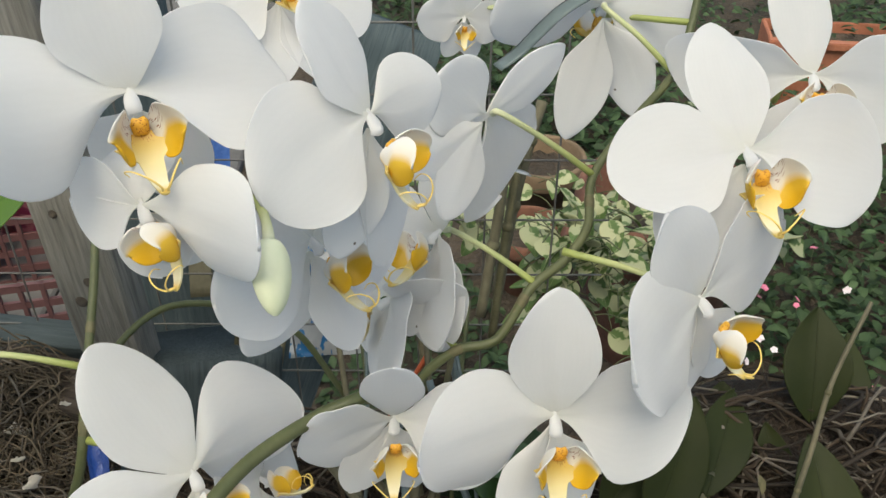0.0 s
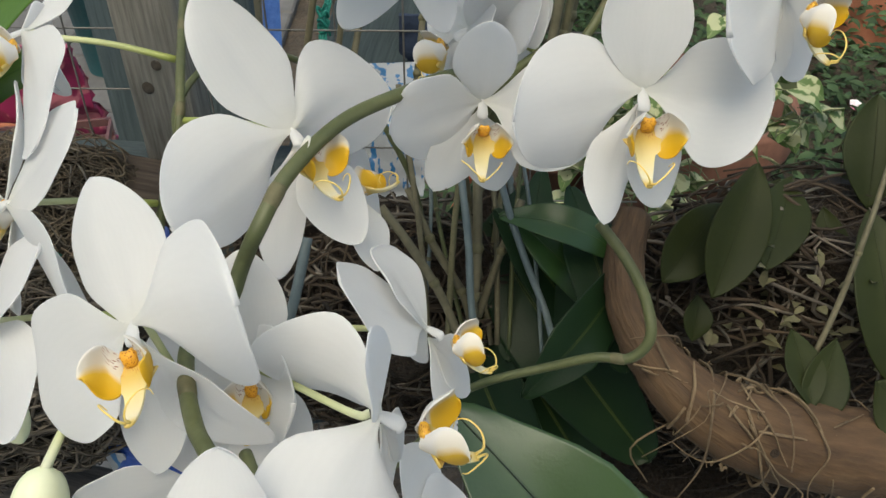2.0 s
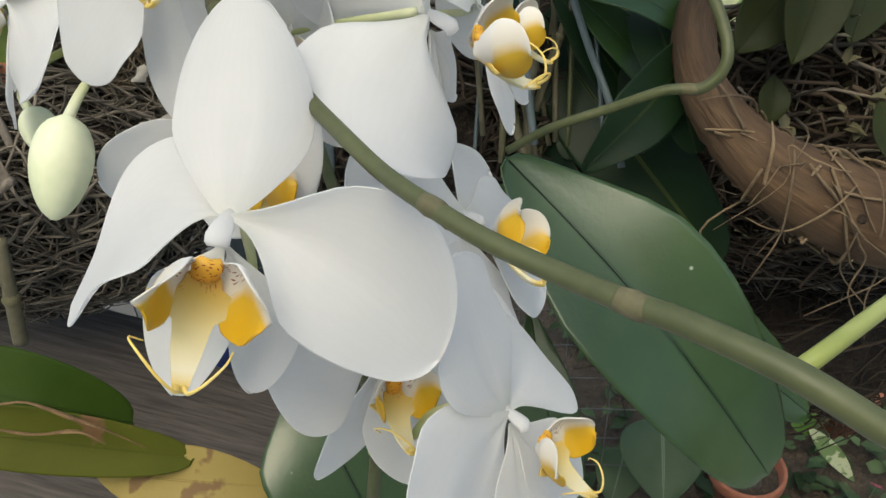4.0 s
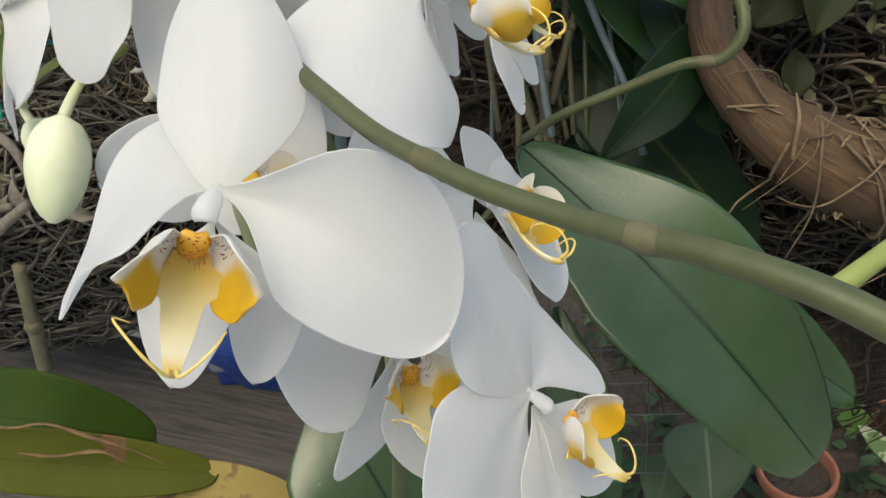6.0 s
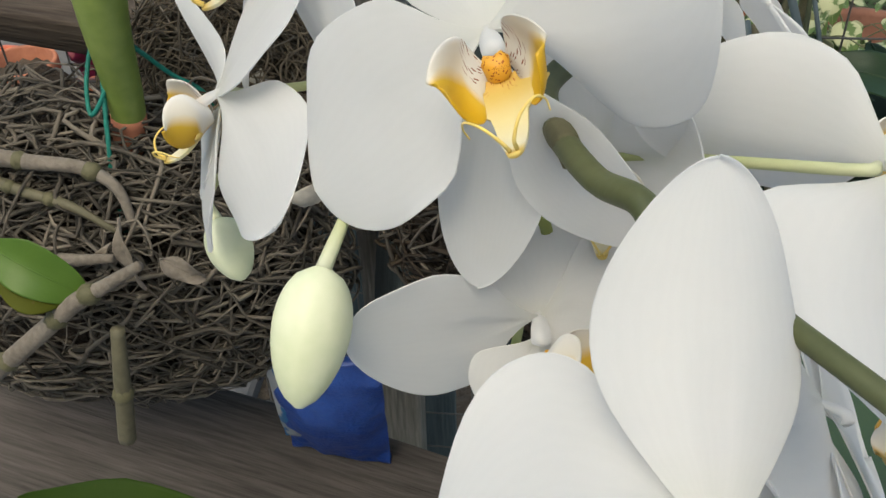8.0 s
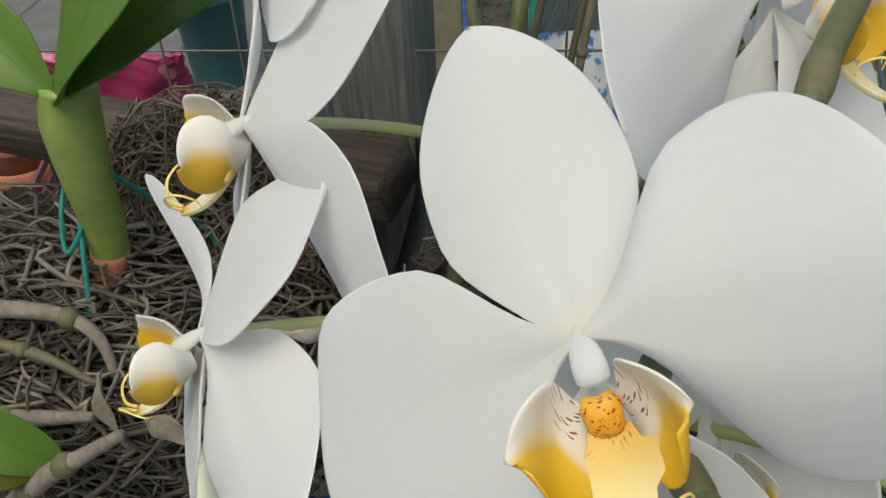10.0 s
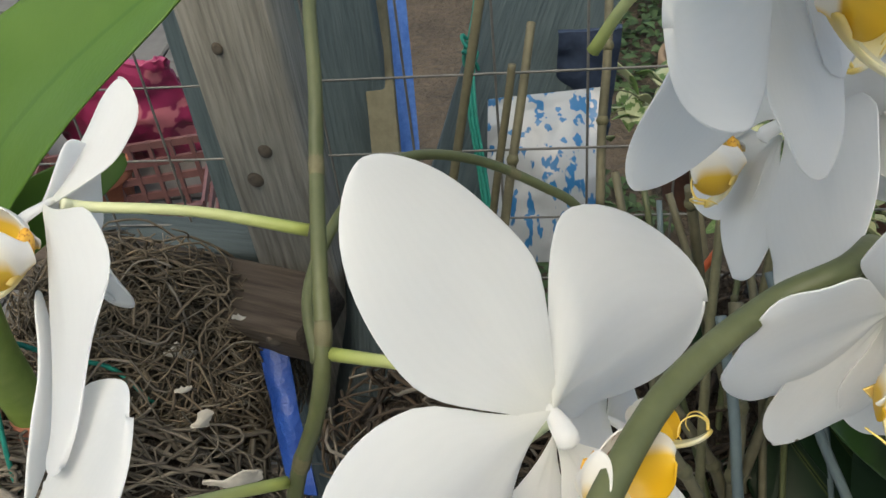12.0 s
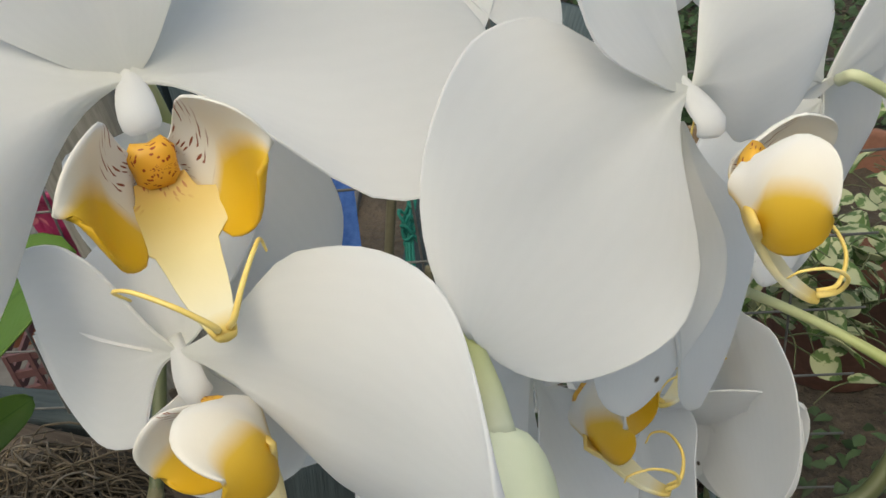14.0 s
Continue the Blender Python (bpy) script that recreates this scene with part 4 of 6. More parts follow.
# old leaves low on the bench
leaf("old_leaf", (-0.3210, 0.1632, 0.7492), (-0.2150, 0.1634, 0.7150), 0.046, (0.0, -0.6, 0.8), 0.14, LEAF_TORN, "glossy green leaf with a torn brown edge", "strap", "old leaves on the bench", seed=11)
leaf("old_leaf", (-0.3182, 0.1357, 0.7465), (-0.1783, 0.1424, 0.7160), 0.030, (0.0, -0.6, 0.7), 0.03, LEAF_OLD, "yellowing leaf split along a brown crack", "strap", "old leaves on the bench", seed=12)
leaf("old_leaf", (-0.2300, 0.1399, 0.7070), (-0.1360, 0.1415, 0.6960), 0.034, (0.0, -0.6, 0.7), 0.10, LEAF_DRY, "dry tan yellow leaf lying on the bench", "oval", "old leaves on the bench", seed=13)
leaf("old_leaf", (-0.3832, 0.2782, 0.7662), (-0.3462, 0.2861, 0.7539), 0.03, (0.0, -0.6, 0.7), 0.10, LEAF_OLD, "bright green leaf tip among dry roots", "oval", "old leaves on the bench", seed=14)


rng = np.random.default_rng(19)
for line in ([(-0.2887, 0.1404, 0.7589), (-0.2639, 0.1398, 0.7557), (-0.2469, 0.1415, 0.7550), (-0.2281, 0.1397, 0.7481), (-0.2121, 0.1377, 0.7398), (-0.1971, 0.1388, 0.7307)], [(-0.2593, 0.1335, 0.7471), (-0.2443, 0.1313, 0.7434), (-0.2249, 0.1334, 0.7430), (-0.2086, 0.1321, 0.7370)]):
    pts = [tuple(Vector(p) + Vector(rng.normal(size=3) * 0.0012)) for p in line]
    v, f, u = tube(pts, (0.0005, 0.0012, 0.0008, 0.0017, 0.0006, 0.0004), 6, 4, 0.3, 0.2, rng)
    o = v[0].copy()
    ob = new("dry_strip", mesh_of("dry_strip", v - o, f, TORN, u))
    ob.location = o
    tagged(ob, "curled brown strip torn from an old leaf", "leaf strip")


# ---------------------------------------------------------------- fence, post and bench
def timber(name, a, b, wide, deep, mat, label, seed, category="timber", facing=(0, -1, 0), parent=None):
    """A sawn, worn piece of timber from a to b, its arrises rounded and its faces uneven."""
    rng = np.random.default_rng(seed)
    a, b = Vector(a), Vector(b)
    z = (b - a).normalized()
    y = Vector(facing)
    y = (y - z * y.dot(z)).normalized()
    x = y.cross(z)
    L = (b - a).length
    m = Matrix((x, y, z)).transposed().to_4x4()
    m.translation = a
    ring = []
    r = min(wide, deep) * 0.12
    for sx, sy in ((1, 1), (-1, 1), (-1, -1), (1, -1)):
        for k in range(3):
            q = math.pi / 2 * k / 2 + math.atan2(sy, sx) - math.pi / 4
            ring.append((sx * (wide / 2 - r) + r * math.cos(q), sy * (deep / 2 - r) + r * math.sin(q)))
    n, rows = len(ring), 26
    vs = []
    for i in range(rows):
        for j, (px, py) in enumerate(ring):
            g = 1 + 0.022 * noise.noise(Vector((px * 40 + seed, py * 40, i * 0.35))) + 0.012 * (rng.random() - 0.5)
            vs.append((px * g, py * g, L * i / (rows - 1)))
    fs = [(i * n + j, i * n + (j + 1) % n, (i + 1) * n + (j + 1) % n, (i + 1) * n + j) for i in range(rows - 1) for j in range(n)]
    fs += [tuple(range(n))[::-1], tuple((rows - 1) * n + j for j in range(n))]
    me = mesh_of(name, vs, fs, mat)
    if parent is not None:
        ob = part(name, me, parent)
        ob.matrix_world = m
        return ob
    ob = new(name, me)
    ob.matrix_world = m
    return tagged(ob, label, category)


post = timber("fence_post", (-0.244, 0.570, 0.0), (-0.206, 0.395, 1.42), 0.041, 0.036, POST, "grey weathered wooden fence post with a knot", 3, "post")
rail = timber("fence_rail", (-0.2059, 0.4241, 0.8142), (-0.9344, 0.6933, 0.7643), 0.038, 0.028, RAIL, "brown weathered wooden rail meeting the post", 5, "rail", (0, -0.3, 1))
timber("bench_board", (-0.0262, 0.2666, 0.4441), (-0.9300, 0.4421, 0.5533), 0.21, 0.02, BENCH, "wide grey worn bench board", 7, "board", (0, -0.35, 0.9))


def knot(parent, place, radius, tall):
    """A dark knot let into the face of a timber: a low oval boss."""
    rings, n = ((1.0, -0.0004), (0.8, 0.0008), (0.5, 0.0011), (0.0, 0.0012)), 14
    vs = [(r * radius * math.cos(2 * math.pi * j / n), -h, r * tall * math.sin(2 * math.pi * j / n)) for r, h in rings for j in range(n)]
    fs = [(i * n + j, i * n + (j + 1) % n, (i + 1) * n + (j + 1) % n, (i + 1) * n + j) for i in range(len(rings) - 1) for j in range(n)]
    bpy.context.view_layer.update()
    ob = part("knot", mesh_of("knot", vs, fs, KNOT), parent, "dark knot in the wood")
    ob.matrix_parent_inverse = parent.matrix_world.inverted()
    ob.location = place


def boards(name, origin, across, count, wide, tall, thick, mat, label, gap=0.004):
    thing = new(name)
    thing.location = origin
    tagged(thing, label, "fence")
    bpy.context.view_layer.update()
    a = Vector(across).normalized()
    for k in range(count):
        lo = Vector(origin) + a * (k * (wide + gap) + wide / 2)
        b = timber("board", lo, lo + Vector((0, 0, tall)), wide, thick, mat, "", 40 + k, facing=(a.y, -a.x, 0), parent=thing)
    return thing


def on_face(thing, x, z):
    """The place on the side of a timber that looks to the south, at x and z."""
    bpy.context.view_layer.update()
    m = thing.matrix_world.inverted()
    hit, place, normal, _ = thing.ray_cast(m @ Vector((x, -1.0, z)), (m.to_3x3() @ Vector((0, 1, 0))).normalized())
    return thing.matrix_world @ place if hit else Vector((x, 0.43, z))


knot(post, on_face(post, -0.2270, 0.888), 0.0042, 0.0050)
knot(post, on_face(post, -0.2180, 0.905), 0.0036, 0.0042)
knot(post, on_face(post, -0.2240, 0.960), 0.0026, 0.0034)
knot(rail, on_face(rail, -0.2270, 0.8130), 0.0048, 0.0040)
knot(rail, on_face(rail, -0.3300, 0.8050), 0.0040, 0.0032)
boards("board_fence", (-0.322, 0.604, 0.0), (1, 0.0, 0), 2, 0.063, 1.45, 0.016, SLATE, "slate blue painted board fence behind wire")
timber("slate_block", (-0.1700, 0.5000, 0.8020), (-0.1753, 0.4170, 0.6147), 0.088, 0.080, SLATE_DARK, "dark slate blue timber block below the rail", 21, "block", (0.45, -1, 0))
timber("slate_plank", (-0.0450, 0.7700, 0.9400), (-0.2620, 0.6160, 0.3760), 0.100, 0.014, SLATE, "slate blue plank leaning behind the orchids", 23, "plank", (0, -1, 0.2))
timber("dark_bar", (-0.2567, 0.5255, 0.7770), (-1.0479, 0.7226, 0.7124), 0.025, 0.018, SLATE_DARK, "dark painted bar lying along the rail", 25, "bar", (0, -0.3, 1))
timber("olive_stake", (-0.2030, 0.6726, 0.9428), (-0.1914, 0.5628, 0.7943), 0.018, 0.006, CANE_DRY, "flat olive bamboo stake", 27, "stake")


def wire_fence():
    thing = new("wire_fence")
    tagged(thing, "rusty grey wire mesh fence with square openings", "fence")
    thing.location = (-0.5, 0.545, 0.8)
    rng = np.random.default_rng(8)
    for k in range(27):
        x = -0.72 + 0.05 * k
        v, f, u = tube([(x, 0.004 * rng.random(), -0.8), (x + 0.004 * rng.random(), 0.004, -0.3), (x, 0.002, 0.0), (x + 0.003, 0, 0.55)], (0.0008, 0.0008), 5, 3)
        part("wire", mesh_of("wire", v, f, WIRE, u), thing)
    for k in range(24):
        z = -0.62 + 0.05 * k
        v, f, u = tube([(-0.75, 0, z), (-0.2, 0.003, z + 0.004 * rng.random()), (0.2, 0.002, z), (0.62, 0, z)], (0.0008, 0.0008), 5, 3)
        part("wire", mesh_of("wire", v, f, WIRE, u), thing)


wire_fence()


def twine(points, radius, label):
    v, f, u = tube(points, (radius, radius), 6, 6)
    o = v[0].copy()
    ob = new("twine", mesh_of("twine", v - o, f, STRING, u))
    ob.location = o
    return tagged(ob, label, "string", "green ties")


twine([(-0.3502, 0.3816, 0.8501), (-0.3538, 0.3756, 0.8426), (-0.3551, 0.3644, 0.8276), (-0.3519, 0.3559, 0.8156), (-0.3426, 0.3614, 0.8299), (-0.3459, 0.3713, 0.8438), (-0.3435, 0.3512, 0.8079), (-0.3438, 0.3431, 0.7800), (-0.3412, 0.3366, 0.7538)], 0.0013, "green plastic twine tied round the cane")
twine([(-0.3741, 0.3958, 0.8902), (-0.3633, 0.3907, 0.8815), (-0.3467, 0.3769, 0.8601), (-0.3299, 0.3789, 0.8431), (-0.3190, 0.3901, 0.8226), (-0.3057, 0.3950, 0.8102), (-0.2912, 0.3929, 0.7879)], 0.0013, "green plastic twine running across the roots")
twine([(-0.3793, 0.4456, 0.7963), (-0.3491, 0.4365, 0.7783), (-0.3175, 0.4383, 0.7576), (-0.2874, 0.4451, 0.7438)], 0.0015, "green plastic twine lying on the nest of roots")
for k in range(4):
    twine([tuple(Vector(p) + Vector((0.0025 * math.sin(k * 2.1), 0.001 * k, 0))) for p in [(-0.1322, 0.6896, 0.9180), (-0.1348, 0.6522, 0.8740), (-0.1406, 0.6285, 0.8470), (-0.1400, 0.6053, 0.8193), (-0.1354, 0.5866, 0.7883), (-0.1302, 0.5628, 0.7512)]], 0.0012, "green plastic twine hanging in a loose bundle")


knot_at = (-0.1401, 0.6252, 0.8507)
twine([tuple(Vector(knot_at) + Vector((0.0045 * math.cos(a * 0.9), 0.003 * math.sin(a * 0.9), 0.014 - 0.0011 * a + 0.003 * math.sin(a * 2.3)))) for a in range(26)], 0.0012, "green plastic twine wound into a tight knot")


# ---------------------------------------------------------------- roots
def root_mat(name, centre, radii, count, mat, root_mat_, label, seed, length=0.09, thick=(0.0007, 0.0019), hang=0.0, pale=None):
    """A matted heap of roots: a rough core, and the strands that lie over it."""
    rng = np.random.default_rng(seed)
    thing = new(name)
    thing.location = centre
    tagged(thing, label, "roots")
    R = np.array(radii)
    nu, nv = 22, 32
    vs, us = [], []
    for i in range(nu + 1):
        th = math.pi * i / nu
        for j in range(nv):
            fi = 2 * math.pi * j / nv
            d = np.array([math.sin(th) * math.cos(fi), math.sin(th) * math.sin(fi), math.cos(th)])
            k = 0.90 + 0.22 * noise.noise(Vector(d * 2.3) + Vector((seed, 0, 0))) + 0.10 * noise.noise(Vector(d * 7.0))
            vs.append(d * R * k)
            us.append((i / nu, j / nv))
    fs = [(i * nv + j, (i + 1) * nv + j, (i + 1) * nv + (j + 1) % nv, i * nv + (j + 1) % nv) for i in range(nu) for j in range(nv)]
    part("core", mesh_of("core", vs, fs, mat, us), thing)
    strands = []
    for _ in range(count):
        d = rng.normal(size=3)
        d[1] = -abs(d[1]) * 0.9 + 0.2 * rng.normal()
        d /= np.linalg.norm(d)
        h = np.cross(d, rng.normal(size=3))
        h /= np.linalg.norm(h)
        pts, L = [], length * rng.uniform(0.5, 1.5)
        for s in np.linspace(-0.5, 0.5, 6):
            q = d + h * s * L / R.mean() + rng.normal(size=3) * 0.09
            q /= np.linalg.norm(q)
            pts.append(q * R * rng.uniform(0.92, 1.12) + np.array([0, 0, -hang * max(s, 0) * L]))
        r = rng.uniform(*thick)
        strands.append(tube(pts, (r * 0.7, r, r * 0.5), 5, 3))
    if pale:
        v, f, u = joined(strands[::5])
        tagged(part("root_tangle", mesh_of("root_tangle", v, f, pale, u), thing, "pale dry roots"), kind="stuff")
        strands = [t for k, t in enumerate(strands) if k % 5]
    v, f, u = joined(strands)
    tagged(part("root_tangle", mesh_of("root_tangle", v, f, root_mat_, u), thing, "tangle of dry pale roots"), kind="stuff")
    return thing


root_mat("root_nest", (-0.3907, 0.3930, 0.7030), (0.15, 0.085, 0.105), 900, HUMUS_SHADED, ROOT_GREY, "grey tangle of dry orchid roots on the rail", 51, 0.085, (0.0004, 0.0016), 0.0, ROOT)
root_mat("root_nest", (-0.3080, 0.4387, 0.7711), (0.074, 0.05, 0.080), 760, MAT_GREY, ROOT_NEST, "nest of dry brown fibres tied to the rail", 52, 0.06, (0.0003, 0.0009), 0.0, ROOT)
root_mat("root_mass", (0.2182, 0.4024, 0.7370), (0.16, 0.08, 0.11), 420, HUMUS_SHADED, ROOT_SHADED, "dark mass of humus and pale roots behind the log", 53, 0.10, (0.0005, 0.0018), 0.4, ROOT)
# brown roots that also fill the shaded gaps behind the canes with dark colour
root_mat("root_mass", (-0.0843, 0.3970, 0.7378), (0.12, 0.06, 0.09), 300, HUMUS_SHADED, ROOT_SHADED, "dark root mass below the orchid stems", 54, 0.08, (0.0005, 0.0016), 0.0, ROOT)
root_mat("root_mass", (0.0070, 0.4608, 0.7124), (0.055, 0.04, 0.085), 70, HUMUS_SHADED, ROOT_SHADED, "dark root mass packed behind the canes", 56, 0.06, (0.0006, 0.0014))
root_mat("root_mass", (0.1643, 0.3967, 0.5560), (0.13, 0.07, 0.07), 110, HUMUS_SHADED, ROOT_SHADED, "dark hanging root mass under the log", 55, 0.08, (0.0005, 0.0012), 0.6)


def driftwood():
    log = new("driftwood_log")
    tagged(log, "curved bare brown driftwood branch wrapped in roots", "log")
    pts = [Vector(p) for p in [(0.0747, 0.3598, 0.8518), (0.0676, 0.3344, 0.8386), (0.0674, 0.3038, 0.8268), (0.0799, 0.2788, 0.8129), (0.1027, 0.2606, 0.7985), (0.1349, 0.2551, 0.7828), (0.1712, 0.2580, 0.7688), (0.2206, 0.2646, 0.7507), (0.2949, 0.2701, 0.7222)]]
    o = pts[0].copy()
    log.location = o
    rng = np.random.default_rng(9)
    pts = [p - o for p in pts]
    v, f, u = tube([tuple(p) for p in pts], (0.010, 0.0115, 0.012, 0.014, 0.019, 0.0235, 0.0255, 0.026, 0.024), 18, 7, 1.0, 0.10, rng)
    part("limb", mesh_of("limb", v, f, LOG, u), log)
    knot = Vector((0.1371, 0.2370, 0.7894)) - o
    bm_v, bm_f, bm_u = tube([tuple(knot + Vector((0, 0.004, -0.002))), tuple(knot), tuple(knot + Vector((0, -0.003, 0.002)))], (0.006, 0.0055, 0.002), 12, 3)
    part("knot_hole", mesh_of("knot_hole", bm_v, bm_f, HUMUS_SHADED, bm_u), log, "dark knot hole")
    strands = []
    c = spline([tuple(p) for p in pts], 8)
    for n_ in range(64):
        k = int((rng.uniform(0.36, 0.86) if n_ % 2 else rng.normal(0.56, 0.05)) * len(c))
        p, t = c[k], c[min(k + 1, len(c) - 1)] - c[k - 1]
        t /= np.linalg.norm(t)
        r = np.interp(k / len(c), np.linspace(0, 1, 9), (0.010, 0.0115, 0.012, 0.014, 0.019, 0.0235, 0.0255, 0.026, 0.024)) * 1.06
        a = np.cross(t, (0, 0, 1.0))
        a /= np.linalg.norm(a)
        b = np.cross(t, a)
        s0, turn, run = rng.uniform(0, 6.28), rng.uniform(-2.8, 2.8), rng.uniform(-0.04, 0.05)
        line = [p + t * run * s + (a * math.cos(s0 + turn * s) + b * math.sin(s0 + turn * s)) * r * rng.uniform(1.0, 1.14) for s in np.linspace(0, 1, 6)]
        if rng.random() < 0.45:
            line += [line[-1] + np.array([rng.normal() * 0.01, -0.004, -0.018]), line[-1] + np.array([rng.normal() * 0.015, -0.006, -0.045])]
        w = rng.uniform(0.0004, 0.0010)
        strands.append(tube(line, (w, w, w * 0.5), 5, 4))
    v, f, u = joined(strands)
    tagged(part("root_wrap", mesh_of("root_wrap", v, f, ROOT_TAN, u), log, "pale thin roots clinging round the wood"), kind="stuff")


driftwood()


# ---------------------------------------------------------------- canes and sticks behind
def stick(points, radii, mat, label, joints=0):
    v, f, u = tube(points, radii, 8, 6)
    o = v[0].copy()
    thing = new("cane")
    thing.location = o
    tagged(thing, label, "cane", "canes behind the orchids")
    part("shaft", mesh_of("shaft", v - o, f, mat, u), thing)
    c = spline(points, 8) - o
    for k in range(joints):
        i = int((k + 1) / (joints + 1) * (len(c) - 2))
        d = (c[i + 1] - c[i]) / np.linalg.norm(c[i + 1] - c[i])
        r = float(np.mean(radii))
        v, f, u = tube([c[i] - d * r, c[i], c[i] + d * r], (r * 1.05, r * 1.4, r * 1.02), 8, 2)
        part("joint", mesh_of("joint", v, f, BRACT, u), thing, "pale ring at a joint")


OLD = "old grey green orchid cane leaning in the pot"
stick([(-0.0723, 0.3464, 0.8653), (-0.0560, 0.3334, 0.8489), (-0.0400, 0.3253, 0.8229), (-0.0301, 0.3198, 0.8001), (-0.0198, 0.3095, 0.7714)], (0.0026, 0.0026), CANE_DRY, OLD, 1)
stick([(-0.0585, 0.3781, 0.8563), (-0.0428, 0.3567, 0.8297), (-0.0238, 0.3446, 0.7986), (-0.0147, 0.3270, 0.7611)], (0.0024, 0.0026), CANE_DRY, OLD, 2)
stick([(-0.0264, 0.3652, 0.8714), (-0.0221, 0.3424, 0.8433), (-0.0202, 0.3250, 0.8141), (-0.0158, 0.3073, 0.7844)], (0.0022, 0.0022), CANE_BLUE, "straight blue grey coated wire stake")
stick([(-0.0168, 0.3831, 0.8615), (-0.0164, 0.3528, 0.8244), (-0.0182, 0.3390, 0.7995), (-0.0199, 0.3160, 0.7635)], (0.0030, 0.0030), CANE_DRY, OLD, 2)
stick([(0.0100, 0.3750, 0.8508), (-0.0031, 0.3604, 0.8174), (-0.0149, 0.3450, 0.7831)], (0.0024, 0.0024), CANE_DRY, OLD, 1)
stick([(-0.0078, 0.3760, 0.8841), (0.0008, 0.3553, 0.8586), (0.0132, 0.3419, 0.8260), (0.0257, 0.3264, 0.7988), (0.0332, 0.3083, 0.7686)], (0.0021, 0.0021), CANE_BLUE, "bent blue grey coated wire stake")
stick([(-0.1105, 0.3187, 0.8639), (-0.1164, 0.2989, 0.8399), (-0.1245, 0.2897, 0.8129), (-0.1263, 0.2799, 0.7852)], (0.0030, 0.0030), CANE_BLUE, "grey stake behind the large flower")
stick([(-0.1430, 0.2672, 0.8807), (-0.1341, 0.2599, 0.8557), (-0.1247, 0.2520, 0.8300), (-0.1148, 0.2397, 0.7989)], (0.0030, 0.0032), STEM, "olive green old spike", 1)
stick([(0.0447, 0.5586, 0.9640), (0.0409, 0.5269, 0.9203), (0.0337, 0.5077, 0.8769), (0.0263, 0.4901, 0.8356)], (0.0035, 0.0038), CANE_DRY, "brown woody cane tied with a plastic strip", 2)
stick([(0.0701, 0.5790, 0.9580), (0.0601, 0.5603, 0.9322), (0.0489, 0.5405, 0.8880), (0.0394, 0.5150, 0.8359)], (0.0040, 0.0042), CANE_DRY, "brown woody cane tied with a plastic strip", 2)
stick([(0.0552, 0.5653, 0.9562), (0.0513, 0.5423, 0.9245), (0.0442, 0.5228, 0.8807), (0.0353, 0.4957, 0.8093)], (0.0030, 0.0032), BRACT, "dark brown woody cane", 2)
stick([(-0.0997, 0.5714, 0.8964), (-0.1052, 0.5469, 0.8683), (-0.1125, 0.5224, 0.8328), (-0.1183, 0.5016, 0.8013), (-0.1262, 0.4795, 0.7610)], (0.0026, 0.0028), CANE_DRY, OLD, 1)
stick([(-0.0546, 0.6145, 0.9076), (-0.0573, 0.5809, 0.8682), (-0.0611, 0.5578, 0.8336), (-0.0628, 0.5322, 0.7957)], (0.0026, 0.0028), CANE_DRY, OLD, 2)
stick([(-0.0103, 0.5193, 0.9111), (-0.0069, 0.4946, 0.8654), (0.0018, 0.4795, 0.8379), (0.0091, 0.4583, 0.8035), (0.0147, 0.4399, 0.7648)], (0.0024, 0.0024), CANE_BLUE, "long blue grey coated wire stake", 0)
stick([(-0.0252, 0.5273, 0.9079), (-0.0192, 0.5020, 0.8610), (-0.0144, 0.4789, 0.8169), (-0.0052, 0.4490, 0.7638), (-0.0029, 0.4287, 0.7236)], (0.0030, 0.0030), CANE_DRY, OLD, 2)
stick([(-0.0020, 0.4560, 0.8560), (-0.0090, 0.4500, 0.8390), (-0.0270, 0.4490, 0.8010), (-0.0440, 0.4480, 0.7630)], (0.0019, 0.0019), ORANGE, "orange red plastic stick")
stick([(-0.1180, 0.5000, 0.9600), (-0.1220, 0.5000, 0.9406), (-0.1440, 0.4990, 0.8360), (-0.1644, 0.4980, 0.7318)], (0.0024, 0.0026), CANE_DRY, "flat grey green bamboo stake behind the flowers", 0)
stick([(-0.1080, 0.5000, 0.9100), (-0.1107, 0.5000, 0.8920), (-0.1210, 0.5000, 0.8300), (-0.1320, 0.4980, 0.7500)], (0.0020, 0.0022), CANE_DRY, "flat grey green bamboo stake behind the flowers", 0)
stick([(-0.0330, 0.4200, 0.8930), (-0.0310, 0.4200, 0.8810), (-0.0230, 0.4190, 0.8330), (-0.0130, 0.4180, 0.7750)], (0.0024, 0.0024), CANE_DRY, OLD, 2)
stick([(-0.0347, 0.3778, 0.7788), (-0.0221, 0.3687, 0.7656), (-0.0103, 0.3620, 0.7397)], (0.0030, 0.0030), CANE_DRY, OLD, 0)
stick([(0.2338, 0.3840, 0.9353), (0.2109, 0.3560, 0.9017), (0.1973, 0.3302, 0.8704), (0.1830, 0.3073, 0.8269), (0.1648, 0.2852, 0.7845), (0.1553, 0.2746, 0.7560)], (0.0012, 0.0017, 0.0017), CANE_DRY, "thin brown twig crossing the leaves", 3)
stick([(-0.0646, 0.4106, 0.9086), (-0.0513, 0.3588, 0.8427), (-0.0447, 0.3223, 0.7804)], (0.0017, 0.0017), CANE_DRY, OLD, 0)
stick([(-0.0519, 0.4245, 0.8935), (-0.0396, 0.3750, 0.8307), (-0.0204, 0.3338, 0.7621)], (0.0014, 0.0014), STEM, "thin olive green old spike", 1)
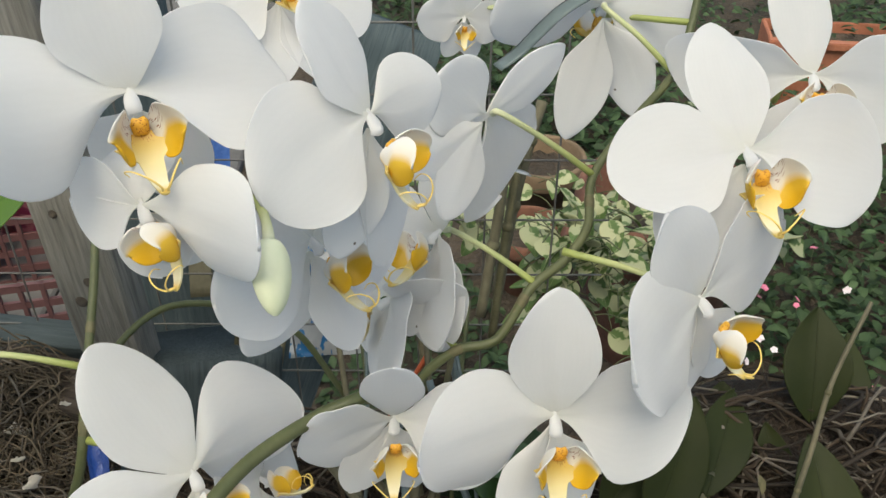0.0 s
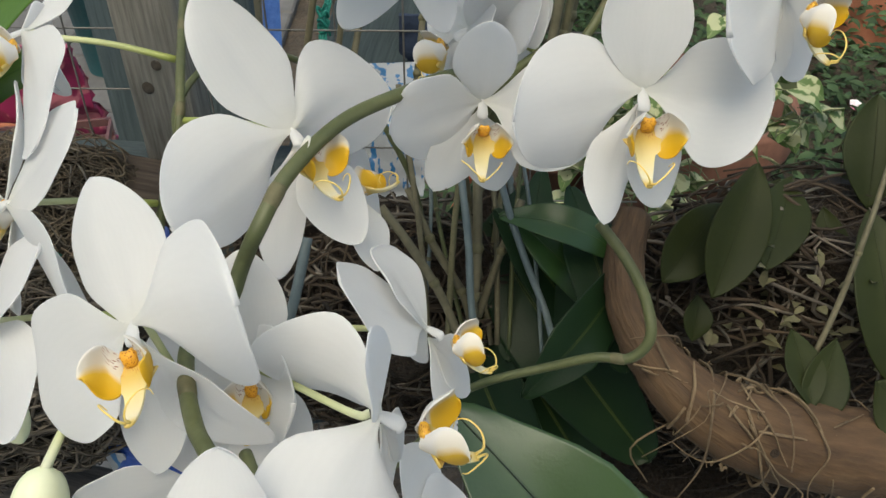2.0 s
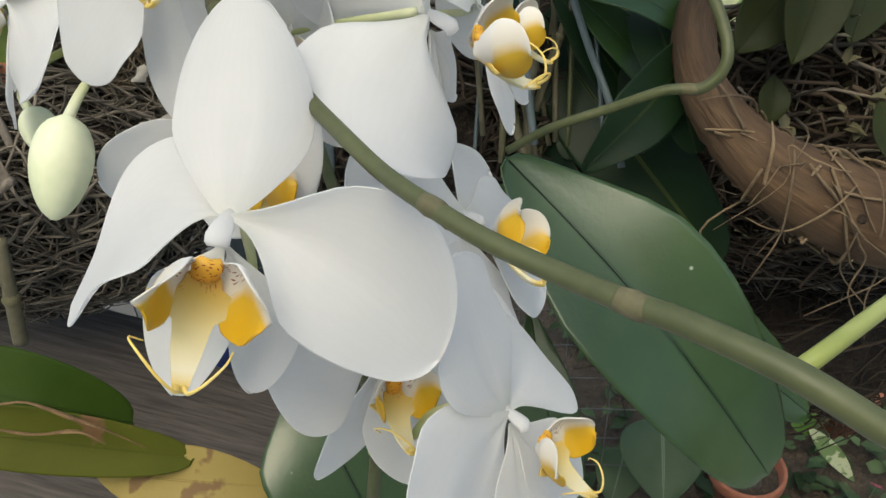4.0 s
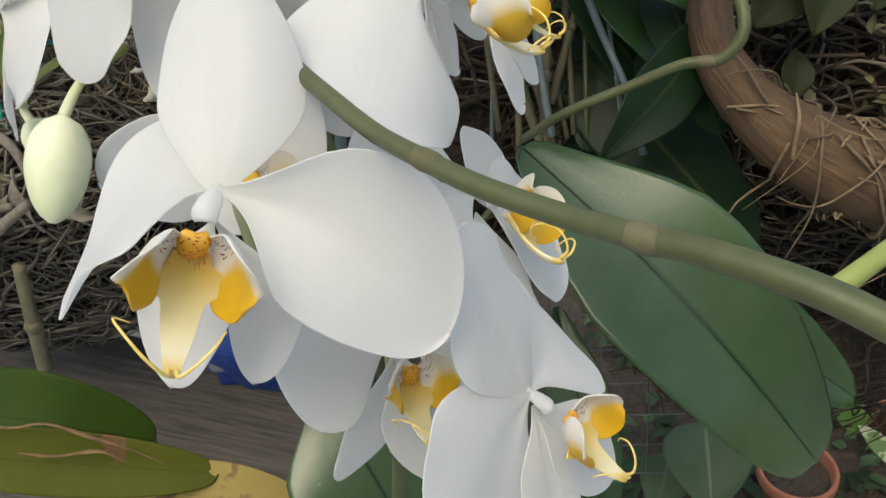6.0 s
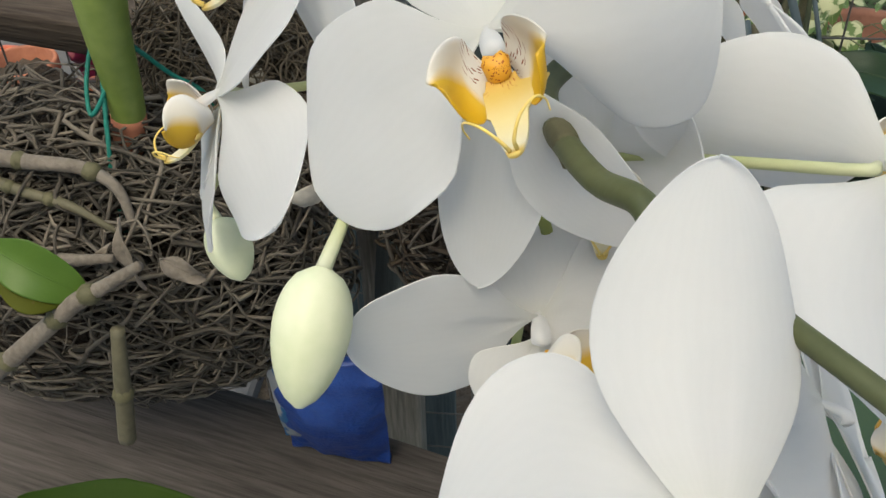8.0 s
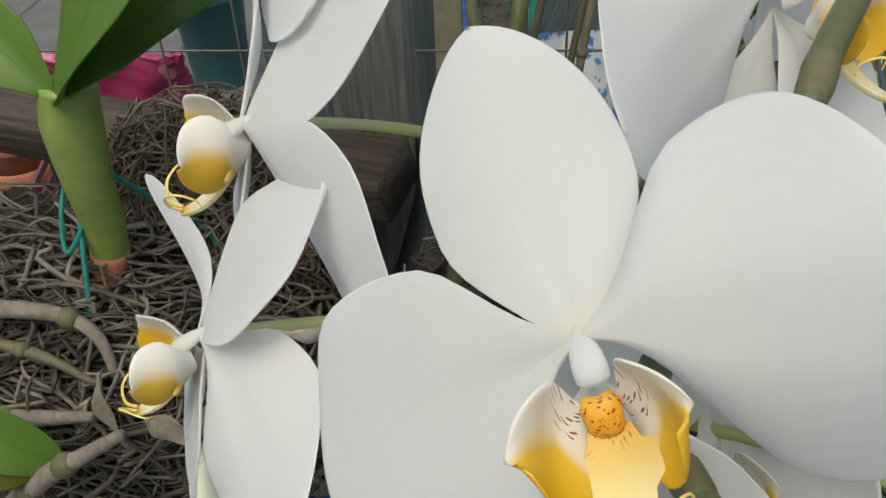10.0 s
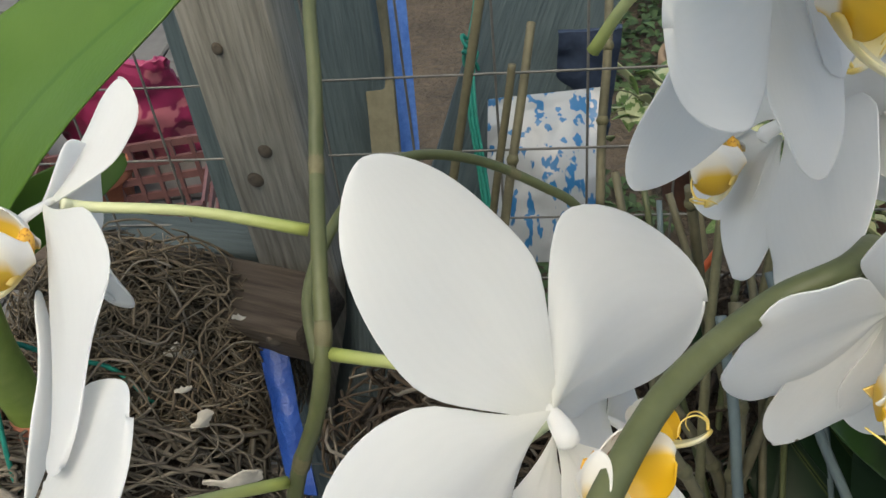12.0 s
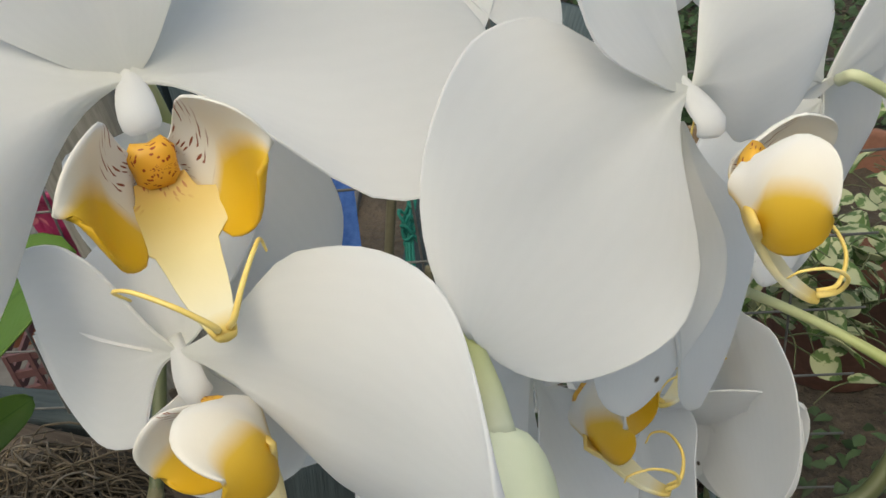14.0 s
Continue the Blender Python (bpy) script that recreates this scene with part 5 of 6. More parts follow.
stick([(-0.0463, 0.4115, 0.8930), (-0.0448, 0.3669, 0.8367), (-0.0501, 0.3229, 0.7651)], (0.0012, 0.0012), CANE_BLUE, "thin blue grey coated wire stake", 2)
stick([(-0.0209, 0.4115, 0.9085), (-0.0304, 0.3591, 0.8427), (-0.0343, 0.3129, 0.7683)], (0.002, 0.002), BRACT, "thin brown dry stalk", 0)
stick([(-0.0126, 0.4252, 0.8935), (-0.0047, 0.3756, 0.8307), (-0.0028, 0.3374, 0.7663)], (0.0017, 0.0017), CANE_DRY, OLD, 1)
stick([(-0.0044, 0.4299, 0.8830), (-0.0174, 0.3834, 0.8247), (-0.0239, 0.3409, 0.7550)], (0.0014, 0.0014), STEM, "thin olive green old spike", 2)
stick([(0.0031, 0.4209, 0.9037), (0.0167, 0.3680, 0.8367), (0.0248, 0.3243, 0.7651)], (0.0012, 0.0012), CANE_BLUE, "thin blue grey coated wire stake", 0)
stick([(0.0122, 0.4435, 0.8837), (-0.0039, 0.3916, 0.8186), (-0.0127, 0.3414, 0.7393)], (0.002, 0.002), BRACT, "thin brown dry stalk", 1)
stick([(-0.0398, 0.4292, 0.8831), (-0.0199, 0.3833, 0.8247), (-0.0059, 0.3446, 0.7592)], (0.0017, 0.0017), CANE_DRY, OLD, 2)
stick([(0.0159, 0.4301, 0.8989), (0.0068, 0.3758, 0.8307), (0.0044, 0.3343, 0.7621)], (0.0014, 0.0014), STEM, "thin olive green old spike", 0)
v, f, u = tube([(0.0358, 0.5176, 0.9415), (0.0448, 0.5122, 0.9426), (0.0563, 0.5147, 0.9376)], (0.006, 0.006), 4, 3, 0.12)
tagged(new("plastic_tie", mesh_of("plastic_tie", v, f, PRINTED, u)), "pale blue plastic strip tied round canes", "tie")
v, f, u = tube([(0.0257, 0.3985, 1.0668), (0.0364, 0.4032, 1.0733), (0.0465, 0.4047, 1.0839), (0.0564, 0.4053, 1.0933), (0.0721, 0.4107, 1.1007)], (0.0050, 0.0060, 0.0050), 6, 5, 0.1)
tagged(new("plastic_tie", mesh_of("plastic_tie", v, f, CANE_BLUE, u)), "pale blue plastic ribbon among the flowers", "tie")


# the fresh cane with leaves at its top
def fresh_cane():
    thing = new("orchid_cane")
    tagged(thing, "thick fresh green orchid cane with a leafy crown", "cane")
    pts = [Vector(p) for p in [(-0.3295, 0.3621, 0.8985), (-0.3325, 0.3610, 0.8806), (-0.3343, 0.3623, 0.8574), (-0.3365, 0.3669, 0.8302), (-0.3388, 0.3694, 0.8087), (-0.3427, 0.3712, 0.7865), (-0.3433, 0.3713, 0.7699)]]
    o = pts[-1].copy()
    thing.location = o
    v, f, u = tube([tuple(p - o) for p in pts], (0.0122, 0.0132, 0.0115, 0.0100, 0.0092, 0.0086, 0.0065), 16, 7)
    part("stalk", mesh_of("stalk", v, f, CANE_GREEN, u), thing)
    v, f, u = tube([tuple(p - o) for p in pts[-3:]], (0.0094, 0.0093, 0.0072), 16, 5)
    part("dry_sheath", mesh_of("dry_sheath", v * 1.01, f, TERRACOTTA, u), thing, "rust brown dry base")
    for k, (b, t, w, n, arch, sd) in enumerate((
            ((-0.3296, 0.3506, 0.8967), (-0.1925, 0.3627, 1.0265), 0.062, (-0.75, -0.6, 0.35), 0.10, 61),
            ((-0.3307, 0.3536, 0.8975), (-0.2571, 0.3931, 0.9362), 0.026, (0.1, -0.75, 0.6), 0.16, 62),
            ((-0.3329, 0.3541, 0.8986), (-0.3850, 0.3832, 0.9301), 0.032, (0.2, -0.8, 0.5), 0.10, 63))):
        v, f, u = blade(b, t, w, n, arch, "strap", seed=sd, fold=0.25)
        part("leaf", mesh_of("leaf", v - np.array(o), f, LEAF_BRIGHT, u), thing, "fresh green glossy leaf")


fresh_cane()
for row, radii, mat, joints, text in (
        (((-0.4300, 0.3350, 0.8020), (-0.3972, 0.3350, 0.8006), (-0.3810, 0.3350, 0.7988), (-0.3539, 0.3350, 0.7963), (-0.3360, 0.3320, 0.7861), (-0.3288, 0.3250, 0.7644)), (0.0055, 0.0046, 0.0036, 0.0022), CANE_GREY, 2, "old grey shrivelled orchid cane among dry roots"),
        (((-0.4200, 0.3290, 0.7980), (-0.3974, 0.3280, 0.7892), (-0.3825, 0.3280, 0.7832), (-0.3601, 0.3250, 0.7784), (-0.3360, 0.3200, 0.7667)), (0.0040, 0.0034, 0.0030, 0.0016), CANE_DRY, 2, "thin grey green old orchid cane among dry roots"),
        (((-0.4200, 0.3130, 0.7590), (-0.3971, 0.3120, 0.7571), (-0.3769, 0.3100, 0.7549), (-0.3601, 0.3100, 0.7543), (-0.3357, 0.3080, 0.7588)), (0.0032, 0.0034, 0.0042, 0.0024), CANE_GREY, 1, "short grey orchid cane with a papery sheath"),
        (((-0.4250, 0.2710, 0.6850), (-0.3941, 0.2720, 0.7113), (-0.3650, 0.2750, 0.7365), (-0.3451, 0.2780, 0.7536), (-0.3304, 0.2800, 0.7624), (-0.3069, 0.2820, 0.7772)), (0.0056, 0.0050, 0.0046, 0.0026), CANE_GREY, 3, "long grey wrinkled orchid cane lying over the roots"),
        (((-0.3380, 0.2700, 0.6600), (-0.3328, 0.2700, 0.6866), (-0.3287, 0.2720, 0.7140), (-0.3250, 0.2750, 0.7402)), (0.0050, 0.0046, 0.0036), CANE_DRY, 1, "upright dull green cane stump beside the bench")):
    stick(row, radii, mat, text, joints)
for b, t, w, n in (((-0.3090, 0.3060, 0.7620), (-0.2880, 0.3080, 0.7480), 0.012, (0.2, -0.9, 0.4)), ((-0.3300, 0.3160, 0.7800), (-0.3210, 0.3060, 0.7400), 0.008, (-0.4, -0.9, 0.2)), ((-0.3520, 0.3160, 0.7420), (-0.3400, 0.3150, 0.7620), 0.010, (0.1, -0.9, 0.5))):
    leaf("dry_sheath", b, t, w, n, 0.12, CANE_GREY, "papery grey dry sheath lying on the roots", "oval", "dry sheaths in the roots", fold=0.5, wave=0.3, thick=0.0006, seed=int(-1000 * b[0]))
leaf("old_leaf", (-0.3900, 0.2900, 0.7800), (-0.3420, 0.2840, 0.7540), 0.026, (0.1, -0.7, 0.6), 0.12, LEAF_BRIGHT, "bright green leaf end among dry roots", "strap", "old leaves on the bench", seed=15)

# leathery leaves round the log
OLIVE_LABEL = "dull olive green leathery leaf near the log"
for k, (b, t, w) in enumerate((
        ((0.0882, 0.3227, 0.8323), (0.1244, 0.3596, 0.8608), 0.034), ((0.1138, 0.3100, 0.8320), (0.1385, 0.3577, 0.8897), 0.036),
        ((0.2230, 0.3843, 0.8412), (0.2293, 0.4285, 0.8951), 0.040), ((0.2214, 0.2862, 0.7843), (0.2101, 0.3591, 0.8580), 0.044),
        ((0.1611, 0.2567, 0.7813), (0.1832, 0.2962, 0.8134), 0.028), ((0.2043, 0.3553, 0.8061), (0.1951, 0.3838, 0.8412), 0.022),
        ((0.1110, 0.3160, 0.7919), (0.1141, 0.3330, 0.8127), 0.018), ((0.2295, 0.2579, 0.7812), (0.2012, 0.2751, 0.8029), 0.036),
        ((0.2374, 0.4156, 0.8011), (0.2448, 0.4529, 0.8524), 0.036), ((0.2635, 0.4112, 0.7950), (0.2761, 0.4679, 0.8391), 0.030),
        ((0.1507, 0.3373, 0.8295), (0.1797, 0.4022, 0.8507), 0.032), ((0.1769, 0.4022, 0.8009), (0.1821, 0.4282, 0.8327), 0.030),
        ((0.1642, 0.2611, 0.7954), (0.1605, 0.3037, 0.8135), 0.022), ((0.2800, 0.3763, 0.7810), (0.2840, 0.4243, 0.8131), 0.030))):
    leaf("leathery_leaf", b, t, w, (0.15 * math.sin(k * 2.3), -0.9, 0.45), 0.04, LEAF_OLIVE, OLIVE_LABEL, "oval", "leaves round the log", seed=70 + k, fold=0.3)


# ---------------------------------------------------------------- ground, garden and pots
me = mesh_of("ground", [(-400, -400, 0), (400, -400, 0), (400, 400, 0), (-400, 400, 0)], [(0, 1, 2, 3)], SOIL)
tagged(new("ground", me), "bare brown garden soil", "ground", kind="structure")


# unseen pale slab, added to bounce light up at the petals
me = mesh_of("path", [(-6, -1.7, 0.0), (6, -1.7, 0.0), (6, 0.28, 0.0), (-6, 0.28, 0.0), (-6, -1.7, 0.012), (6, -1.7, 0.012), (6, 0.28, 0.012), (-6, 0.28, 0.012)],
             [(4, 5, 6, 7), (0, 1, 5, 4), (1, 2, 6, 5), (2, 3, 7, 6), (3, 0, 4, 7)], mottled("pale_concrete", [(0.3, (0.42, 0.41, 0.39)), (0.7, (0.55, 0.54, 0.51))], 3.0, 0.9, 0.4, 0.003), smooth=False)
tagged(new("path", me), "pale concrete path along the bench", "path", kind="structure")
# unseen white wall, added behind the camera to throw fill light on the flowers
me = mesh_of("bounce_wall", [(-6, -1.9, 0), (6, -1.9, 0), (6, -1.7, 0), (-6, -1.7, 0), (-6, -1.9, 2.7), (6, -1.9, 2.7), (6, -1.7, 2.7), (-6, -1.7, 2.7)],
             [(4, 5, 6, 7), (0, 1, 5, 4), (1, 2, 6, 5), (2, 3, 7, 6), (3, 0, 4, 7)], mottled("white_render", [(0.3, (0.74, 0.73, 0.70)), (0.7, (0.82, 0.81, 0.79))], 5.0, 0.9, 0.3, 0.003), smooth=False)
tagged(new("bounce_wall", me), "white rendered house wall", "wall", kind="structure")


def pavers():
    slab = new("pavement")
    slab.location = (-1.9, 1.9, 0)
    tagged(slab, "grey concrete pavers beside the bed", "pavement", kind="structure")
    rng = np.random.default_rng(4)
    w, h, b = 0.148, 0.03, 0.006
    vs = [(-w, -w, 0), (w, -w, 0), (w, w, 0), (-w, w, 0), (-w, -w, h - b), (w, -w, h - b), (w, w, h - b), (-w, w, h - b),
          (-w + b, -w + b, h), (w - b, -w + b, h), (w - b, w - b, h), (-w + b, w - b, h)]
    fs = [(0, 1, 5, 4), (1, 2, 6, 5), (2, 3, 7, 6), (3, 0, 4, 7), (4, 5, 9, 8), (5, 6, 10, 9), (6, 7, 11, 10), (7, 4, 8, 11), (8, 9, 10, 11)]
    paver = mesh_of("paver", vs, fs, CONCRETE, smooth=False)
    for i in range(10):
        for j in range(9):
            ob = part("paver", paver, slab)
            ob.location = (-1.5 + 0.302 * i, -1.05 + 0.302 * j, -0.004 * rng.random())
            ob.rotation_euler = (0, 0, 0.01 * rng.normal())


pavers()


def plant_pot(place, top, tall, mat, label, tilt=(0, 0, 0), soil=True, name="plant_pot"):
    """A thrown pot with a rim, an open mouth and soil inside."""
    thing = new(name)
    thing.matrix_world = pose(*place, *tilt)
    tagged(thing, label, "pot")
    prof = [(0.0, 0.0), (0.66, 0.0), (0.69, 0.02), (0.90, 0.76), (0.99, 0.77), (1.02, 0.80), (1.02, 0.97), (0.99, 1.0), (0.92, 1.0), (0.90, 0.97), (0.82, 0.70), (0.62, 0.06), (0.0, 0.05)]
    n = 28
    vs = [(r * top * math.cos(2 * math.pi * j / n), r * top * math.sin(2 * math.pi * j / n), z * tall) for r, z in prof for j in range(n)]
    fs = [(i * n + j, i * n + (j + 1) % n, (i + 1) * n + (j + 1) % n, (i + 1) * n + j) for i in range(len(prof) - 1) for j in range(n)]
    part("body", mesh_of("body", vs, fs, mat), thing)
    if soil:
        vs = [(0, 0, 0.84 * tall)] + [(0.85 * top * math.cos(2 * math.pi * j / n), 0.85 * top * math.sin(2 * math.pi * j / n), tall * (0.80 + 0.03 * math.sin(3.0 * j))) for j in range(n)]
        part("soil", mesh_of("soil", vs, [(0, j + 1, (j + 1) % n + 1) for j in range(n)], SOIL), thing, "dark potting soil")
    return thing


plant_pot((0.4167, 1.4078, 0.0000), 0.17, 0.36, POT_OLD, "large red terracotta planter holding variegated creeper")
plant_pot((0.2294, 1.8131, 0.0000), 0.10, 0.20, mottled("tan_clay", [(0.3, (0.13, 0.088, 0.052)), (0.7, (0.22, 0.155, 0.098))], 18, 0.85, 0.3, 0.001), "tan clay pot standing in the bed")
plant_pot((0.1839, 1.5944, 0.0000), 0.085, 0.15, POT_OLD, "dark red clay pot in the bed")
plant_pot((0.2806, 0.6199, 0.0000), 0.048, 0.085, TERRACOTTA, "small terracotta pot with a seedling")
plant_pot((0.4410, 0.7672, 0.0000), 0.050, 0.085, TERRACOTTA, "small terracotta pot with a pale seedling")
plant_pot((-1.1911, 1.5610, 0.0000), 0.075, 0.14, TERRACOTTA, "stacked terracotta pot on the paving")
plant_pot(tuple(Vector((-1.1911, 1.5610, 0.0000)) + Vector((0.004, 0, 0.075))), 0.075, 0.14, TERRACOTTA, "terracotta pot stacked in another")
plant_pot(tuple(Vector((-1.3298, 1.6707, 0.0000)) + Vector((0, 0, 0))), 0.09, 0.15, ORANGE, "orange plastic pot on the paving")
plant_pot((-1.0334, 1.5786, 0.0000), 0.08, 0.14, TERRACOTTA, "empty terracotta pot beside the crate", soil=False)
plant_pot((-0.9555, 2.1486, 0.0000), 0.10, 0.34, TEAL, "teal plastic bucket by the fence", soil=False, name="bucket")


def planter_box():
    thing = new("planter_box")
    thing.matrix_world = pose(*(1.2404, 2.4406, 0.0000), 0, 0, -8)
    tagged(thing, "long orange red window box planter", "planter")
    L, Wd, Hh, t = 0.62, 0.20, 0.22, 0.012
    for name, sx, sy, sz, x, y, z in (("front", L, t, Hh, 0, -Wd / 2, Hh / 2), ("back", L, t, Hh, 0, Wd / 2, Hh / 2), ("end", t, Wd - t, Hh, -L / 2 + t / 2, 0, Hh / 2), ("end", t, Wd - t, Hh, L / 2 - t / 2, 0, Hh / 2), ("rim", L + 0.03, 0.03, 0.022, 0, -Wd / 2 - 0.008, Hh + 0.012), ("soil", L - 2 * t, Wd - t, 0.02, 0, 0, Hh - 0.04)):
        bm = bmesh.new()
        bmesh.ops.create_cube(bm, size=1.0)
        bmesh.ops.scale(bm, vec=(sx, sy, sz), verts=bm.verts)
        bmesh.ops.bevel(bm, geom=bm.edges[:], offset=0.003, segments=2, affect='EDGES')
        m2 = bpy.data.meshes.new(name)
        bm.to_mesh(m2)
        bm.free()
        m2.materials.append(SOIL if name == "soil" else TERRACOTTA)
        ob = part(name, m2, thing)
        ob.location = (x, y, z)


planter_box()


def leaf_cloud(name, spots, count, size, mat, label, seed, category="foliage", lift=0.5):
    """Many small leaves scattered round some spots; each one a folded blade of four faces."""
    rng = np.random.default_rng(seed)
    vs, fs, us = [], [], []
    spots = [(np.array(c, float), np.array(r, float)) for c, r in spots]
    share = np.array([np.prod(r) ** 0.67 for c, r in spots])
    for k in rng.choice(len(spots), count, p=share / share.sum()):
        c, r = spots[k]
        d = rng.normal(size=3)
        d *= rng.random() ** 0.4 / np.linalg.norm(d)
        p = c + d * r
        p[2] = max(p[2], 0.012)
        a = rng.uniform(0, 6.28)
        x = np.array([math.cos(a), math.sin(a), rng.uniform(-lift, lift)])
        x /= np.linalg.norm(x)
        y = np.cross((rng.normal() * 0.3, rng.normal() * 0.3, 1.0), x)
        y /= np.linalg.norm(y)
        z = np.cross(x, y)
        L, w = size * rng.uniform(0.6, 1.4), size * rng.uniform(0.22, 0.36)
        n = len(vs)
        vs += [p, p + x * L * 0.35 + y * w + z * w * 0.4, p + x * L * 0.4, p + x * L * 0.35 - y * w + z * w * 0.4, p + x * L - z * L * 0.12, p + x * L * 0.72 + y * w * 0.7 + z * w * 0.25, p + x * L * 0.72 - y * w * 0.7 + z * w * 0.25]
        us += [(0, 0.5), (0.35, 1), (0.4, 0.5), (0.35, 0), (1, 0.5), (0.72, 0.9), (0.72, 0.1)]
        fs += [(n, n + 2, n + 1), (n, n + 3, n + 2), (n + 1, n + 2, n + 4, n + 5), (n + 2, n + 3, n + 6, n + 4)]
    ob = new(name, mesh_of(name, vs, fs, mat, us))
    return tagged(ob, label, category, kind="stuff")


leaf_cloud("garden_foliage", [((0.75, 1.75, 0.06), (0.45, 0.55, 0.16)), ((1.35, 2.2, 0.08), (0.55, 0.7, 0.24)), ((0.35, 2.3, 0.1), (0.5, 0.5, 0.26)), ((0.95, 1.35, 0.03), (0.4, 0.25, 0.09)), ((1.9, 2.9, 0.1), (0.9, 0.8, 0.3)), ((0.2, 3.1, 0.1), (0.9, 0.7, 0.3))], 16000, 0.032, GARDEN, "dense low green garden foliage in a bed", 81)
leaf_cloud("ground_weeds", [((0.45, 0.95, 0.02), (0.4, 0.3, 0.04)), ((0.3, 0.6, 0.02), (0.35, 0.25, 0.03)), ((-0.1, 1.4, 0.03), (0.3, 0.3, 0.06))], 1500, 0.03, GARDEN, "small green weeds scattered on soil", 82)


def creeper(spots, count, seed):
    rng = np.random.default_rng(seed)
    first = None
    for k in range(count):
        c, r = spots[k % len(spots)]
        p = Vector(c) + Vector([rng.uniform(-1, 1) * q for q in r])
        if first is None:
            first = new("creeper_leaf")
            tagged(first, "cream and green variegated creeper leaf", "leaf", "leaves of the variegated creeper")
            v, f, u = blade((0, 0, 0), (0.05, 0, 0), 0.034, (0, 0, 1), 0.08, "heart", seed=90, sag=0.1)
            part("blade", mesh_of("blade", v, f, LEAF_VARIEGATED, u), first)
            v, f, u = tube([(0, 0, 0), (-0.02, 0, -0.008), (-0.04, 0.003, -0.03)], (0.0011, 0.0009), 5, 3)
            part("stalk", mesh_of("stalk", v, f, STEM, u), first)
        m = pose(*p, rng.uniform(-50, 50), rng.uniform(-15, 60), rng.uniform(0, 360)) @ Matrix.Scale(rng.uniform(0.7, 1.25), 4)
        if k == 0:
            first.matrix_world = m
        else:
            copy_thing(first, m)


creeper([((0.1714, 0.9381, 0.6019), (0.05, 0.05, 0.05)), ((0.1562, 0.9572, 0.5443), (0.05, 0.05, 0.05)), ((0.1986, 0.9495, 0.5152), (0.08, 0.07, 0.08)), ((0.2613, 1.0210, 0.5286), (0.07, 0.07, 0.09)), ((0.2277, 1.2787, 0.3705), (0.10, 0.09, 0.06)), ((0.3674, 1.2904, 0.3753), (0.12, 0.10, 0.06)), ((0.3546, 0.9056, 0.6126), (0.05, 0.05, 0.06)), ((0.3342, 1.1947, 0.4750), (0.08, 0.08, 0.13)), ((0.0176, 1.0060, 0.6076), (0.06, 0.05, 0.05)), ((0.3013, 1.0357, 0.4326), (0.04, 0.04, 0.06))], 230, 91)


def garden_flower(places, seed):
    rng = np.random.default_rng(seed)
    for mat, label, mine in ((PINK_PETAL, "small pink garden flower with five petals", places[0]), (PALE_PETAL, "small pale pink garden flower with five petals", places[1])):
        first = None
        for p in mine:
            if first is None:
                first = new("garden_flower")
                tagged(first, label, "flower", "pink flowers in the bed")
                for k in range(5):
                    a = 2 * math.pi * k / 5
                    v, f, u = blade((0, 0, 0), (0.019 * math.cos(a), 0.019 * math.sin(a), 0.004), 0.019, (0, 0, 1), 0.06, "oval", seed=k, thick=0.0006)
                    part("petal", mesh_of("petal", v, f, mat, u), first)
                v, f, u = tube([(0, 0, 0), (0.004, 0, -0.10), (0, 0.003, -0.26)], (0.0012, 0.0014), 5, 3)
                part("stalk", mesh_of("stalk", v, f, STEM, u), first)
            m = pose(*p, rng.uniform(-5, 60), rng.uniform(-25, 25), rng.uniform(0, 360)) @ Matrix.Scale(rng.uniform(0.5, 0.85), 4)
            if first.users_collection and first.matrix_world.translation.length == 0:
                first.matrix_world = m
                bpy.context.view_layer.update()
            else:
                copy_thing(first, m)


garden_flower(([(0.6028, 1.3618, 0.1491), (0.6007, 1.3326, 0.1918), (0.6815, 1.3590, 0.1431), (0.7754, 1.5380, 0.1343), (0.6819, 1.0412, 0.2161), (0.4963, 0.9299, 0.2330), (0.9655, 1.6263, 0.0856), (0.8171, 1.6587, 0.1924), (0.4714, 1.1774, 0.1636), (0.6777, 1.3453, 0.1390), (0.4499, 0.6217, 0.0462)],
               [(0.8444, 1.7101, 0.1756), (0.5002, 1.1045, 0.2182), (0.5650, 1.1527, 0.1994), (0.8018, 1.4077, 0.1251), (0.5409, 1.1640, 0.2150), (0.5095, 1.0771, 0.1804)]), 95)


